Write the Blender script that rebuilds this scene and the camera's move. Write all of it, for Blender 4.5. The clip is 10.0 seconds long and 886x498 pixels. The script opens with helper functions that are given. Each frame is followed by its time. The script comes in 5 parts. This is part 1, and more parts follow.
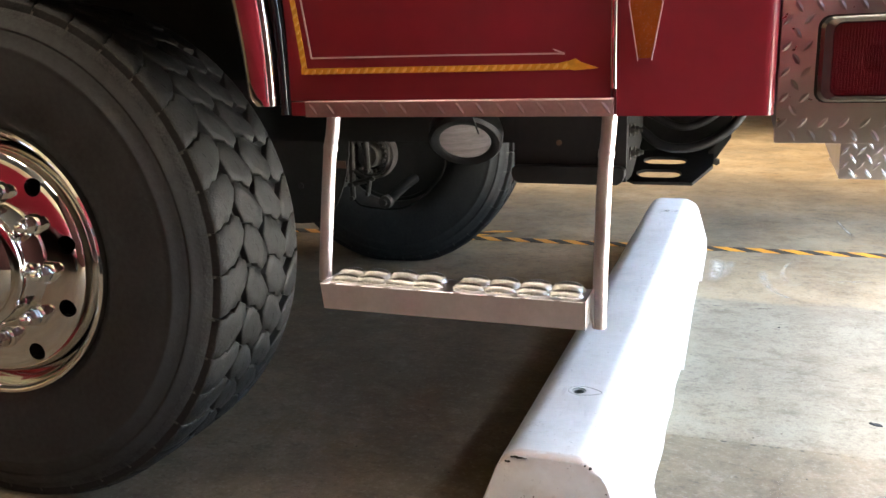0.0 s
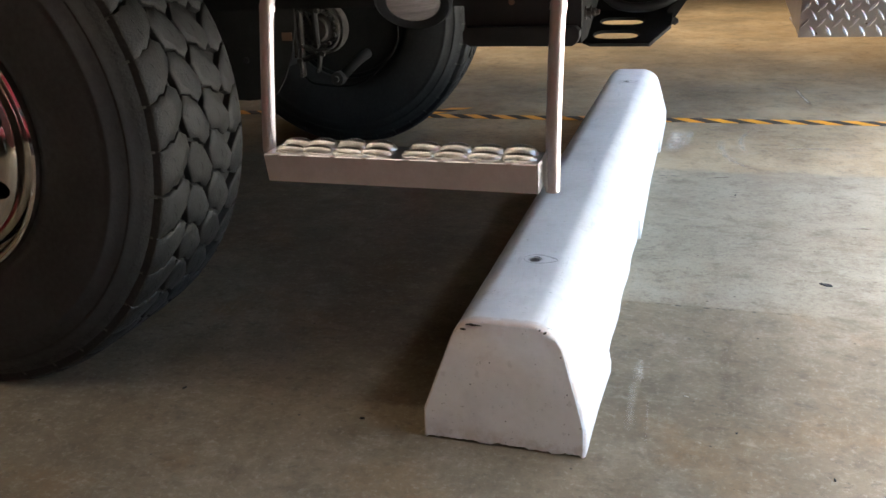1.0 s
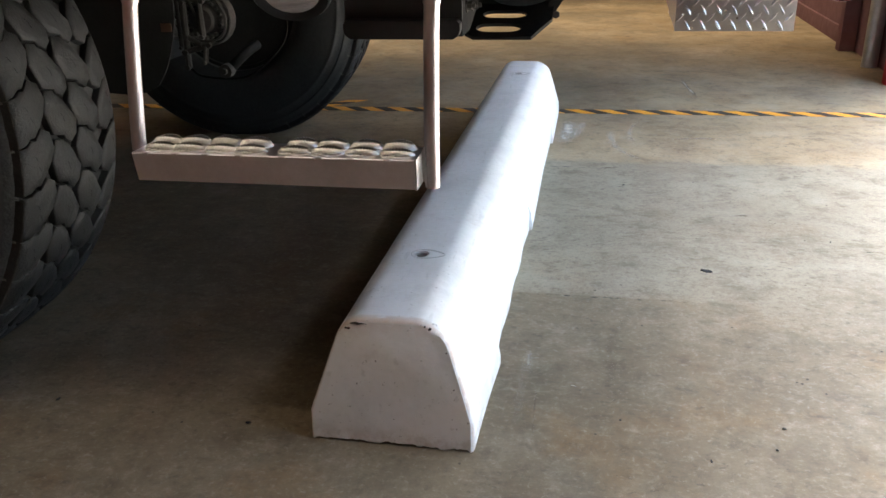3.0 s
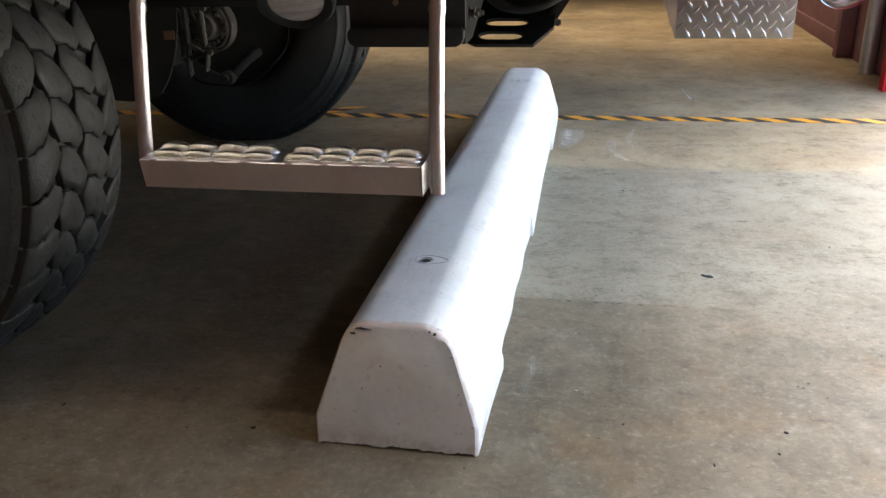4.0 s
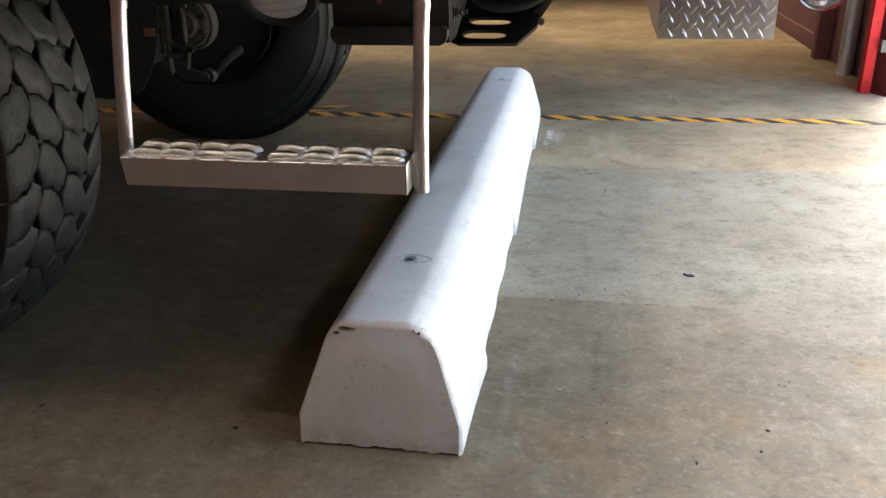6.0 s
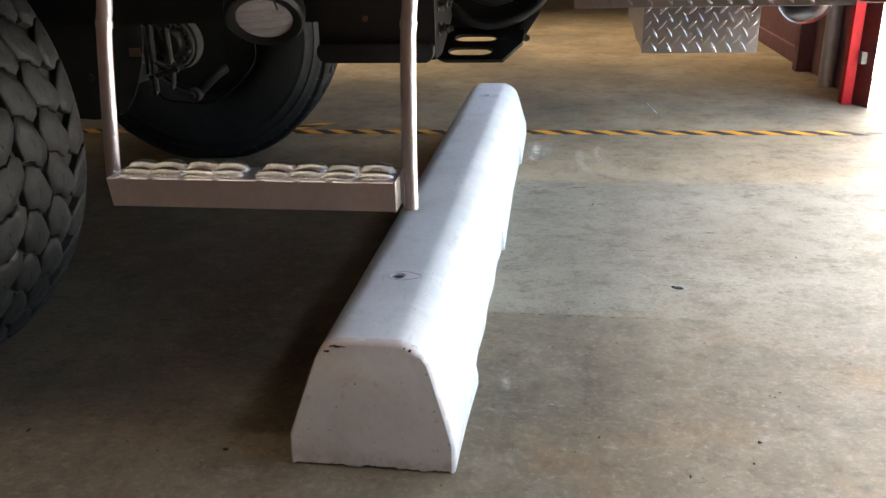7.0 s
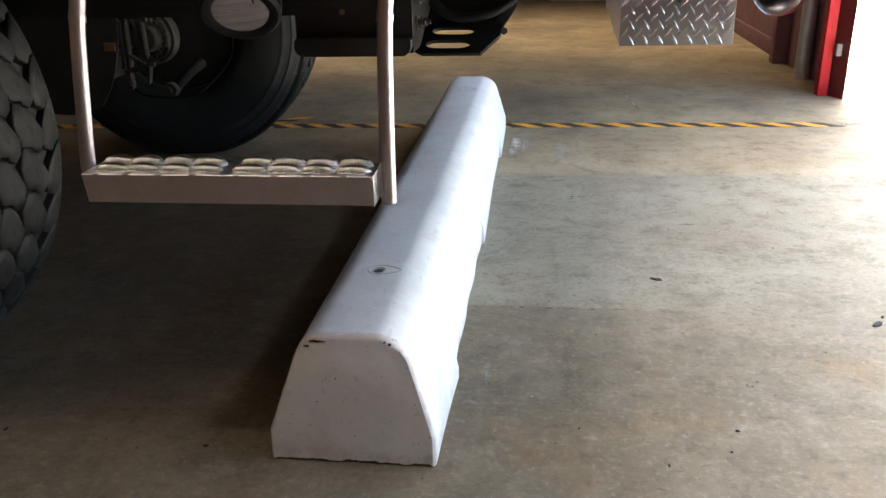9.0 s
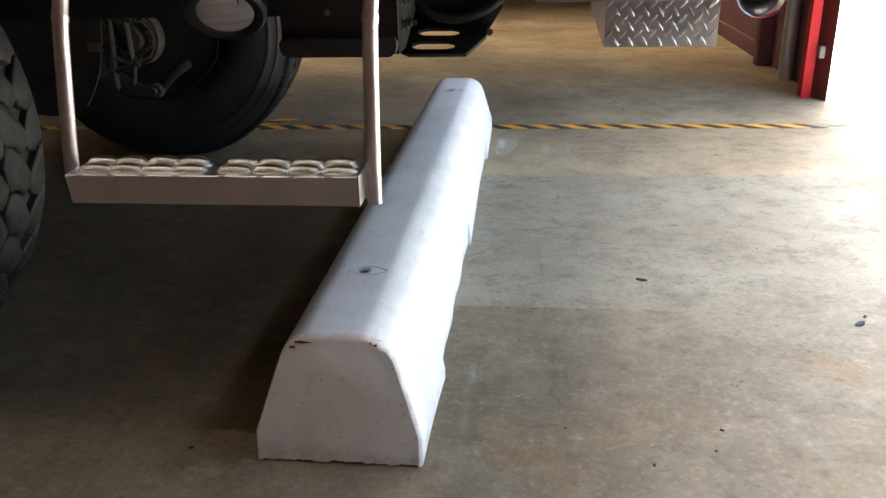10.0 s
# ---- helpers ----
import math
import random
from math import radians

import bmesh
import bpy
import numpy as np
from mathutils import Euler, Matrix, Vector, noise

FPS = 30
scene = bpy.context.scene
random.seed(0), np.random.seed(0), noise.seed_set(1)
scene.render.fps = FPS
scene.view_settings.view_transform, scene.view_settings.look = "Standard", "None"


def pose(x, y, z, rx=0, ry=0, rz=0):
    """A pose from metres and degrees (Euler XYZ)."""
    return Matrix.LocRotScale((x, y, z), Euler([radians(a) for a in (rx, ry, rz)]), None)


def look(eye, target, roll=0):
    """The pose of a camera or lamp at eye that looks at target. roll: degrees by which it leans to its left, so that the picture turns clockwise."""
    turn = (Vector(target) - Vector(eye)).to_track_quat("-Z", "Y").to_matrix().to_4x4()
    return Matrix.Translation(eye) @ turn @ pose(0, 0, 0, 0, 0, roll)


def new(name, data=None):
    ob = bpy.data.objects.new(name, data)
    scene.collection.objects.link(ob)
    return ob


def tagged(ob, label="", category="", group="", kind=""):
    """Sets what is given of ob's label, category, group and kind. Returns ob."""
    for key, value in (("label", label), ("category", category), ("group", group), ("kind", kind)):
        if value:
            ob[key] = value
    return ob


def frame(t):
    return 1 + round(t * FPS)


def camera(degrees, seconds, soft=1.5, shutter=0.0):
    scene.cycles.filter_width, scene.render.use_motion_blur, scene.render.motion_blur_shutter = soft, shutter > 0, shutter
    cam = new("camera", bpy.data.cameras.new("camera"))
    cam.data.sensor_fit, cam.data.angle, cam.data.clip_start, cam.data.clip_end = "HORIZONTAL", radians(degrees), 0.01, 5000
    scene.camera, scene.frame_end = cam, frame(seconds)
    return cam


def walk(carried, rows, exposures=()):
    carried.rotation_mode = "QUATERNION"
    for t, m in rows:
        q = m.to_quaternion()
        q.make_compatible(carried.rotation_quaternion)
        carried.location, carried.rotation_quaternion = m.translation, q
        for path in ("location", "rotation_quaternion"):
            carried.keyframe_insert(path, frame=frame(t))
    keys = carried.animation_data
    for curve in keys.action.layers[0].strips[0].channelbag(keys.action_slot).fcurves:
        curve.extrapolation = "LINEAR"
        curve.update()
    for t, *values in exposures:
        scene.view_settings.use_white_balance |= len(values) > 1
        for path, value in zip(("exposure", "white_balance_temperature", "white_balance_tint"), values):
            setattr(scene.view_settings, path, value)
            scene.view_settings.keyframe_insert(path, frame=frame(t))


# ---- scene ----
cam = camera(56.72, 10.0)
EXPOSURE = 3.5
PATH = [
    (0, pose(0.4898, -1.3622, 1.0324, 75.902, 1.998, 20.092)),
    (0.5, pose(0.4946, -1.3420, 0.9967, 71.718, 2.622, 18.515)),
    (1, pose(0.5002, -1.3221, 0.9850, 67.829, 2.729, 17.201)),
    (1.5, pose(0.5066, -1.3119, 0.9818, 66.480, 2.558, 16.010)),
    (2, pose(0.5337, -1.2968, 0.9859, 66.277, 2.238, 13.750)),
    (2.5, pose(0.5444, -1.2840, 0.9833, 66.579, 1.481, 11.269)),
    (4, pose(0.5305, -1.3029, 0.9898, 67.386, 1.573, 10.566)),
    (4.5, pose(0.5274, -1.3035, 0.9864, 67.460, 1.374, 10.549)),
    (5, pose(0.5237, -1.3072, 0.9866, 66.842, 0.977, 10.484)),
    (5.5, pose(0.5260, -1.3112, 0.9895, 66.680, 0.665, 10.282)),
    (6, pose(0.5251, -1.3010, 0.9872, 67.334, 1.055, 9.376)),
    (7.5, pose(0.5189, -1.2983, 0.9884, 68.486, 1.460, 7.834)),
    (8, pose(0.5200, -1.2991, 0.9875, 68.152, 1.482, 7.288)),
    (8.5, pose(0.5230, -1.2997, 0.9886, 68.001, 1.564, 7.105)),
    (9, pose(0.5254, -1.2990, 0.9877, 67.922, 1.517, 6.854)),
    (9.5, pose(0.5272, -1.3022, 0.9886, 68.045, 1.318, 6.458)),
    (10, pose(0.5274, -1.3008, 0.9862, 68.020, 1.275, 5.960)),
]
walk(cam, PATH, exposures=[(0.0, EXPOSURE + 1.2, 6550, 4), (0.5, EXPOSURE + 0.71, 6550, 4), (1.0, EXPOSURE + 0.37, 6550, 4), (2.5, EXPOSURE + 0.12, 6550, 4), (5.0, EXPOSURE + 0.14, 6550, 4), (10.0, EXPOSURE - 0.07, 6550, 4)])

LAMP_POWER = 1.0    # base power of the added hall fill lamps

# ---- world and sun ----
world = bpy.data.worlds.new("sky")
scene.world = world
world.use_nodes = True
wn = world.node_tree.nodes
sky = wn.new("ShaderNodeTexSky")
sky.sky_type = "NISHITA"
sky.sun_disc = False
sky.dust_density = 4.0
sky.ozone_density = 0.6
SUN_ELEV, SUN_AZ = 58.0, 5.0
sky.sun_elevation = radians(SUN_ELEV)
sky.sun_rotation = radians(SUN_AZ)
wn["Background"].inputs["Strength"].default_value = 0.15
world.node_tree.links.new(sky.outputs["Color"], wn["Background"].inputs["Color"])
sun_data = bpy.data.lights.new("sun", "SUN")
sun_data.energy = 5.0
sun_data.angle = radians(0.5)
sun_data.color = (1.0, 0.95, 0.88)
sun = new("sun", sun_data)
az, el = radians(SUN_AZ), radians(SUN_ELEV)
sun.matrix_world = look((0, 0, 0), (-math.sin(az) * math.cos(el), -math.cos(az) * math.cos(el), -math.sin(el)))


# ---- materials ----
def material(name, colour=(0.5, 0.5, 0.5), rough=0.5, metal=0.0, spots=0.0, scale=8.0, bump=0.0, bump_scale=60.0, coat=0.0, second=None, spec=0.5, stretch=(1, 1, 1)):
    """A surface with two scales of variation and a fine relief."""
    mat = bpy.data.materials.new(name)
    mat.use_nodes = True
    n, l = mat.node_tree.nodes, mat.node_tree.links
    b = n["Principled BSDF"]
    b.inputs["Roughness"].default_value = rough
    b.inputs["Metallic"].default_value = metal
    if coat:
        b.inputs["Coat Weight"].default_value = coat
        b.inputs["Coat Roughness"].default_value = 0.06
    b.inputs["Specular IOR Level"].default_value = spec
    coord = n.new("ShaderNodeTexCoord")
    geo = n.new("ShaderNodeMapping")
    geo.inputs["Scale"].default_value = stretch
    l.new(coord.outputs["Object"], geo.inputs["Vector"])
    big = n.new("ShaderNodeTexNoise")
    big.inputs["Scale"].default_value = scale
    big.inputs["Detail"].default_value = 6
    big.inputs["Roughness"].default_value = 0.62
    l.new(geo.outputs["Vector"], big.inputs["Vector"])
    fine = n.new("ShaderNodeTexNoise")
    fine.inputs["Scale"].default_value = scale * 9
    fine.inputs["Detail"].default_value = 4
    l.new(geo.outputs["Vector"], fine.inputs["Vector"])
    mix = n.new("ShaderNodeMix")
    mix.data_type = "RGBA"
    dark = second or tuple(c * (1 - spots) for c in colour)
    mix.inputs["A"].default_value = (*dark, 1)
    mix.inputs["B"].default_value = (*colour, 1)
    add = n.new("ShaderNodeMath")
    add.operation = "MULTIPLY_ADD"
    add.inputs[1].default_value = 0.4
    l.new(fine.outputs["Fac"], add.inputs[0])
    l.new(big.outputs["Fac"], add.inputs[2])
    ramp = n.new("ShaderNodeMapRange")
    ramp.inputs["From Min"].default_value = 0.52
    ramp.inputs["From Max"].default_value = 0.86
    l.new(add.outputs[0], ramp.inputs["Value"])
    l.new(ramp.outputs[0], mix.inputs["Factor"])
    l.new(mix.outputs["Result"], b.inputs["Base Color"])
    rr = n.new("ShaderNodeMapRange")
    rr.inputs["To Min"].default_value = min(1.0, rough * 1.25)
    rr.inputs["To Max"].default_value = rough * 0.85
    l.new(fine.outputs["Fac"], rr.inputs["Value"])
    l.new(rr.outputs[0], b.inputs["Roughness"])
    if bump:
        bt = n.new("ShaderNodeTexNoise")
        bt.inputs["Scale"].default_value = bump_scale
        bt.inputs["Detail"].default_value = 5
        l.new(geo.outputs["Vector"], bt.inputs["Vector"])
        bp = n.new("ShaderNodeBump")
        bp.inputs["Strength"].default_value = bump
        bp.inputs["Distance"].default_value = 0.004
        l.new(bt.outputs["Fac"], bp.inputs["Height"])
        l.new(bp.outputs["Normal"], b.inputs["Normal"])
    return mat


def red_glass():
    mat = material("red_lamp_lens", (0.30, 0.012, 0.024), 0.12, 0, spots=0.15, scale=30, spec=0.4)
    mat.node_tree.nodes["Principled BSDF"].inputs["Transmission Weight"].default_value = 0.75
    return mat


M = {
    "rubber": material("tyre_rubber", (0.0245, 0.0236, 0.0235), 0.62, 0, spots=0.45, scale=9, bump=0.14, bump_scale=150),
    "tread": material("tread_rubber", (0.0108, 0.0107, 0.0110), 0.64, 0, spots=0.6, scale=22, bump=0.45, bump_scale=170),
    "worn_edge": material("worn_rubber_edges", (0.050, 0.048, 0.045), 0.75, 0, second=(0.008, 0.008, 0.008), scale=34, bump=0.4, bump_scale=120),
    # shoulder band: door light put into the colour, along with dusty scuffs
    "shoulder": material("lit_dusty_shoulder_rubber", (0.036, 0.035, 0.034), 0.75, 0, spots=0.7, scale=26, bump=0.3, bump_scale=150),
    # near-black that paints the shade inside the tread slits
    "slit": material("slit_shade", (0.002, 0.002, 0.002), 0.95, 0, spec=0.05),
    "dusty_rubber": material("dusty_tyre_edges", (0.105, 0.099, 0.091), 0.85, 0, spots=0.75, scale=30, bump=0.3, bump_scale=150),
    "chrome": material("polished_chrome", (0.83, 0.82, 0.80), 0.06, 1.0, spots=0.04, scale=10),
    "alu": material("dull_aluminium", (0.80, 0.765, 0.825), 0.33, 1.0, spots=0.12, scale=16, bump=0.08, bump_scale=220),
    "worn_alu": material("worn_bright_aluminium", (0.94, 0.92, 0.89), 0.34, 1.0, spots=0.30, scale=60, bump=0.2, bump_scale=300),
    # shade inside the grip holes, put into a darker aluminium
    "bore_alu": material("shaded_bore_aluminium", (0.40, 0.385, 0.37), 0.42, 1.0, spots=0.4, scale=60),
    "post_alu": material("satin_aluminium_tube", (0.60, 0.555, 0.565), 0.40, 1.0, spots=0.18, scale=14, bump=0.08, bump_scale=120, stretch=(3, 3, 0.6)),
    "plate": material("bright_checker_plate", (0.61, 0.595, 0.60), 0.28, 1.0, spots=0.10, scale=7),
    # the red that this strip mirrors is put into its metal colour
    "rocker": material("red_reflection_checker_plate", (0.56, 0.40, 0.40), 0.36, 1.0, spots=0.2, scale=18, bump=0.08, bump_scale=120),
    "red": material("red_gloss_paint", (0.245, 0.014, 0.026), 0.36, 0, spots=0.14, scale=3, coat=0.5, spec=0.3),
    "black": material("black_chassis_paint", (0.016, 0.016, 0.017), 0.5, 0, spots=0.3, scale=9, bump=0.1, spec=0.3),
    "undercoat": material("matt_black_undercoat", (0.017, 0.0165, 0.016), 0.9, 0, spots=0.3, scale=9, bump=0.2, spec=0.15),
    "greasy": material("greasy_dark_steel", (0.012, 0.011, 0.010), 0.85, 0.0, spots=0.5, scale=16, bump=0.3, spec=0.15),
    "dirty": material("dusty_dark_steel", (0.052, 0.044, 0.038), 0.75, 0.1, spots=0.5, scale=16, bump=0.3),
    "gold": material("gold_leaf", (0.80, 0.36, 0.025), 0.45, 0.1, spots=0.3, scale=60),
    "line": material("pale_pinstripe", (0.60, 0.40, 0.40), 0.5),
    "amber": material("amber_reflector", (0.38, 0.085, 0.012), 0.25, 0, spots=0.2, scale=40, coat=0.6),
    "lens": red_glass(),
    # dark red, lightened and greyed: the door's glare haze is in the colour
    "wall_red": material("red_wall_paint", (0.215, 0.115, 0.125), 0.75, 0, spots=0.3, scale=2.2, bump=0.1, spec=0.12),
    "bounce_grey": material("grey_bounce_wall", (0.38, 0.38, 0.37), 0.6, 0, spots=0.12, scale=1.5, bump=0.05),
    "bounce_red": material("red_bounce_wall", (0.40, 0.04, 0.045), 0.5, 0, spots=0.15, scale=1.5, bump=0.05),
    "post_red": material("bright_red_steel", (0.46, 0.012, 0.020), 0.5, 0, spots=0.15, scale=12, spec=0.2),
    "roof_deck": material("dark_roof_deck", (0.15, 0.145, 0.135), 0.7, 0, spots=0.3, scale=2, bump=0.1),
    "cream": material("cream_wall_paint", (0.56, 0.47, 0.30), 0.6, 0, spots=0.12, scale=1.6, bump=0.1),
    "galv": material("galvanised_steel", (0.55, 0.55, 0.53), 0.45, 0.8, spots=0.2, scale=20),
    "yellow": material("yellow_tape", (0.88, 0.37, 0.025), 0.5, 0, spots=0.2, scale=25),
    "tape_black": material("black_tape", (0.040, 0.029, 0.022), 0.85, 0, spots=0.3, scale=25),
    "glasslens": material("dusty_clear_lens", (0.36, 0.32, 0.31), 0.45, 0, spots=0.45, scale=24, stretch=(0.25, 3.0, 3.0)),
}


def floor_concrete():
    """Trowelled slab: warm, grey and tan pours (the tan one lightened for far light), blotches, stains, pits, hairline
    joints.
    """
    mat = bpy.data.materials.new("concrete_floor")
    mat.use_nodes = True
    n, l = mat.node_tree.nodes, mat.node_tree.links
    b = n["Principled BSDF"]
    geo = n.new("ShaderNodeTexCoord")

    def tex(scale, detail=6, rough=0.6, stretch=(1, 1, 1), shift=0.0):
        m = n.new("ShaderNodeMapping")
        m.inputs["Scale"].default_value = stretch
        m.inputs["Location"].default_value = (shift, shift * 0.7, 0)
        l.new(geo.outputs["Object"], m.inputs["Vector"])
        t = n.new("ShaderNodeTexNoise")
        t.inputs["Scale"].default_value = scale
        t.inputs["Detail"].default_value = detail
        t.inputs["Roughness"].default_value = rough
        l.new(m.outputs[0], t.inputs["Vector"])
        return t.outputs["Fac"]

    def calc(op, a, c=None, d=None):
        m = n.new("ShaderNodeMath")
        m.operation = op
        for i, v in enumerate((a, c, d)):
            if v is None:
                continue
            if isinstance(v, (int, float)):
                m.inputs[i].default_value = v
            else:
                l.new(v, m.inputs[i])
        return m.outputs[0]

    def span(v, lo, hi, to_lo=0.0, to_hi=1.0):
        m = n.new("ShaderNodeMapRange")
        m.interpolation_type = "SMOOTHSTEP"
        for key, val in (("From Min", lo), ("From Max", hi), ("To Min", to_lo), ("To Max", to_hi)):
            m.inputs[key].default_value = val
        l.new(v, m.inputs["Value"])
        return m.outputs[0]

    def blend(f, a, c):
        m = n.new("ShaderNodeMix")
        m.data_type = "RGBA"
        l.new(f, m.inputs["Factor"])
        for key, v in (("A", a), ("B", c)):
            if isinstance(v, tuple):
                m.inputs[key].default_value = (*v, 1)
            else:
                l.new(v, m.inputs[key])
        return m.outputs["Result"]

    sep = n.new("ShaderNodeSeparateXYZ")
    l.new(geo.outputs["Object"], sep.inputs[0])
    X, Y = sep.outputs[0], sep.outputs[1]
    wob = calc("MULTIPLY", calc("SUBTRACT", tex(3.0), 0.5), 0.35)
    yw = calc("ADD", Y, wob)
    ys = calc("ADD", Y, calc("MULTIPLY", calc("SUBTRACT", tex(9.0, shift=4), 0.5), 0.02))
    away = span(X, 0.55, 1.15)
    crisp = calc("MULTIPLY", calc("MULTIPLY", span(ys, 0.700, 0.735), span(X, 0.55, 1.15, 1.0, 0.0)), span(X, 0.08, 0.22))
    diffuse = calc("MULTIPLY", span(yw, 0.50, 1.05), away)
    grey = calc("MULTIPLY", calc("ADD", crisp, diffuse), span(yw, 1.95, 2.25, 1.0, 0.0))
    plain = span(grey, 0.0, 1.0, 1.0, 0.35)
    warm = blend(span(tex(1.1, 5), 0.35, 0.68), (0.182, 0.141, 0.092), (0.268, 0.217, 0.150))
    cool = blend(span(tex(1.7, 6, shift=3), 0.32, 0.70), (0.278, 0.242, 0.180), (0.390, 0.346, 0.262))
    col = blend(calc("MULTIPLY", grey, 0.85), warm, cool)
    # tan pour, its colour brightened to stand in for light in the far bay
    tan = blend(span(tex(1.4, 6, shift=8), 0.34, 0.68), (0.365, 0.270, 0.158), (0.485, 0.372, 0.235))
    edge = calc("ADD", Y, calc("MULTIPLY", calc("SUBTRACT", tex(5.0, 6, 0.7, shift=61), 0.5), 0.16))
    col = blend(span(edge, 1.92, 2.00, 0.0, 0.92), col, tan)
    # trowel streaks and blotches
    streak = tex(6.0, 9, 0.72, (1, 1, 1), 7)
    col = blend(span(streak, 0.46, 0.70, 0.0, 0.44), col, (0.105, 0.082, 0.055))
    pale = tex(5.0, 9, 0.74, (1, 1, 1), 13)
    col = blend(span(pale, 0.50, 0.70, 0.0, 0.34), col, (0.385, 0.345, 0.275))
    rust = tex(2.6, 5, 0.65, (1, 1, 1), 21)
    col = blend(calc("MULTIPLY", span(rust, 0.52, 0.70, 0.0, 0.50), plain), col, (0.25, 0.150, 0.066))
    tone = tex(0.8, 4, 0.6, (1, 1, 1), 43)
    col = blend(calc("MULTIPLY", span(tone, 0.42, 0.60, 0.0, 0.50), plain), col, (0.120, 0.096, 0.066))
    mottle = tex(13.0, 10, 0.76, (1.05, 0.95, 1), 51)
    col = blend(span(mottle, 0.50, 0.66, 0.0, 0.46), col, (0.098, 0.080, 0.056))
    col = blend(span(mottle, 0.48, 0.34, 0.0, 0.26), col, (0.40, 0.365, 0.295))
    # short trowel marks that lean a little
    lean = n.new("ShaderNodeMapping")
    lean.inputs["Rotation"].default_value = (0, 0, radians(-12))
    lean.inputs["Scale"].default_value = (14, 20, 1)
    l.new(geo.outputs["Object"], lean.inputs["Vector"])
    marks = n.new("ShaderNodeTexNoise")
    marks.inputs["Scale"].default_value = 1.0
    marks.inputs["Detail"].default_value = 7
    marks.inputs["Roughness"].default_value = 0.7
    marks.inputs["Distortion"].default_value = 0.8
    l.new(lean.outputs[0], marks.inputs["Vector"])
    col = blend(span(marks.outputs["Fac"], 0.50, 0.70, 0.0, 0.15), col, (0.115, 0.093, 0.066))
    col = blend(span(marks.outputs["Fac"], 0.46, 0.34, 0.0, 0.22), col, (0.36, 0.32, 0.25))
    for turn, along, across, lo, hi, amount, shade in ((-9, 20, 80, 0.56, 0.64, 0.40, (0.085, 0.070, 0.050)), (-24, 34, 110, 0.59, 0.66, 0.48, (0.075, 0.062, 0.046)), (8, 12, 42, 0.55, 0.65, 0.32, (0.110, 0.078, 0.042)), (-14, 26, 90, 0.57, 0.66, 0.22, (0.42, 0.40, 0.34)), (30, 44, 70, 0.60, 0.67, 0.2, (0.40, 0.38, 0.32))):
        lie = n.new("ShaderNodeMapping")
        lie.inputs["Rotation"].default_value = (0, 0, radians(turn))
        lie.inputs["Scale"].default_value = (along, across * 0.6, 1)
        lie.inputs["Location"].default_value = (turn * 1.7, turn * 0.9, 0)
        l.new(geo.outputs["Object"], lie.inputs["Vector"])
        dash = n.new("ShaderNodeTexNoise")
        dash.inputs["Scale"].default_value = 1.0
        dash.inputs["Detail"].default_value = 5
        dash.inputs["Roughness"].default_value = 0.62
        dash.inputs["Distortion"].default_value = 0.5
        l.new(lie.outputs[0], dash.inputs["Vector"])
        where = span(tex(2.3, 4, 0.6, (1, 1, 1), turn * 2.3), 0.44, 0.60)
        col = blend(calc("MULTIPLY", span(dash.outputs["Fac"], lo, hi, 0.0, amount), where), col, shade)
    dark = tex(28.0, 5, 0.65, (0.9, 1.1, 1), 9)
    col = blend(span(dark, 0.60, 0.70, 0.0, 0.30), col, (0.080, 0.066, 0.050))
    grain = tex(75.0, 5, 0.7, (1, 1, 1), 17)
    col = blend(span(grain, 0.50, 0.68, 0.0, 0.35), col, (0.12, 0.098, 0.072))
    col = blend(span(grain, 0.46, 0.32, 0.0, 0.36), col, (0.37, 0.34, 0.28))
    fine = tex(190.0, 3)
    col = blend(span(fine, 0.42, 0.66, 0.0, 0.22), col, (0.13, 0.11, 0.085))
    # pits
    vor = n.new("ShaderNodeTexVoronoi")
    vor.inputs["Scale"].default_value = 21
    l.new(geo.outputs["Object"], vor.inputs["Vector"])
    gate = span(tex(6.0, 2, shift=31), 0.50, 0.58)
    col = blend(calc("MULTIPLY", span(vor.outputs["Distance"], 0.045, 0.085, 0.85, 0.0), gate), col, (0.045, 0.038, 0.03))
    # hairline joints, broken up
    wavy = calc("ADD", Y, calc("MULTIPLY", calc("SUBTRACT", tex(14.0, 4), 0.5), 0.012))
    for y0, x0, x1 in ((0.712, 0.30, 0.98), (1.862, 0.34, 0.64)):
        near = span(calc("ABSOLUTE", calc("SUBTRACT", wavy, y0)), 0.0015, 0.006, 1.0, 0.0)
        run = calc("MULTIPLY", span(X, x0, x0 + 0.03), span(X, x1 - 0.25, x1, 1.0, 0.0))
        broken = span(tex(26.0, 4, shift=y0 * 10), 0.47, 0.62)
        col = blend(calc("MULTIPLY", calc("MULTIPLY", near, run), calc("MULTIPLY", broken, 0.8)), col, (0.04, 0.035, 0.03))
    tint = n.new("ShaderNodeMix")
    tint.data_type, tint.blend_type = "RGBA", "MULTIPLY"
    tint.inputs["Factor"].default_value = 1.0
    tint.inputs["B"].default_value = (0.97, 0.975, 0.97, 1)
    l.new(col, tint.inputs["A"])
    l.new(tint.outputs["Result"], b.inputs["Base Color"])
    gloss = calc("ADD", span(tex(4.0, 6, shift=5), 0.3, 0.7, 0.42, 0.60), calc("MULTIPLY", streak, 0.16))
    b.inputs["Specular IOR Level"].default_value = 0.17
    l.new(gloss, b.inputs["Roughness"])
    bp = n.new("ShaderNodeBump")
    bp.inputs["Strength"].default_value = 0.14
    bp.inputs["Distance"].default_value = 0.003
    l.new(calc("ADD", calc("MULTIPLY", tex(18.0, 5, shift=2), 1.0), calc("MULTIPLY", fine, 0.25)), bp.inputs["Height"])
    l.new(bp.outputs["Normal"], b.inputs["Normal"])
    return mat


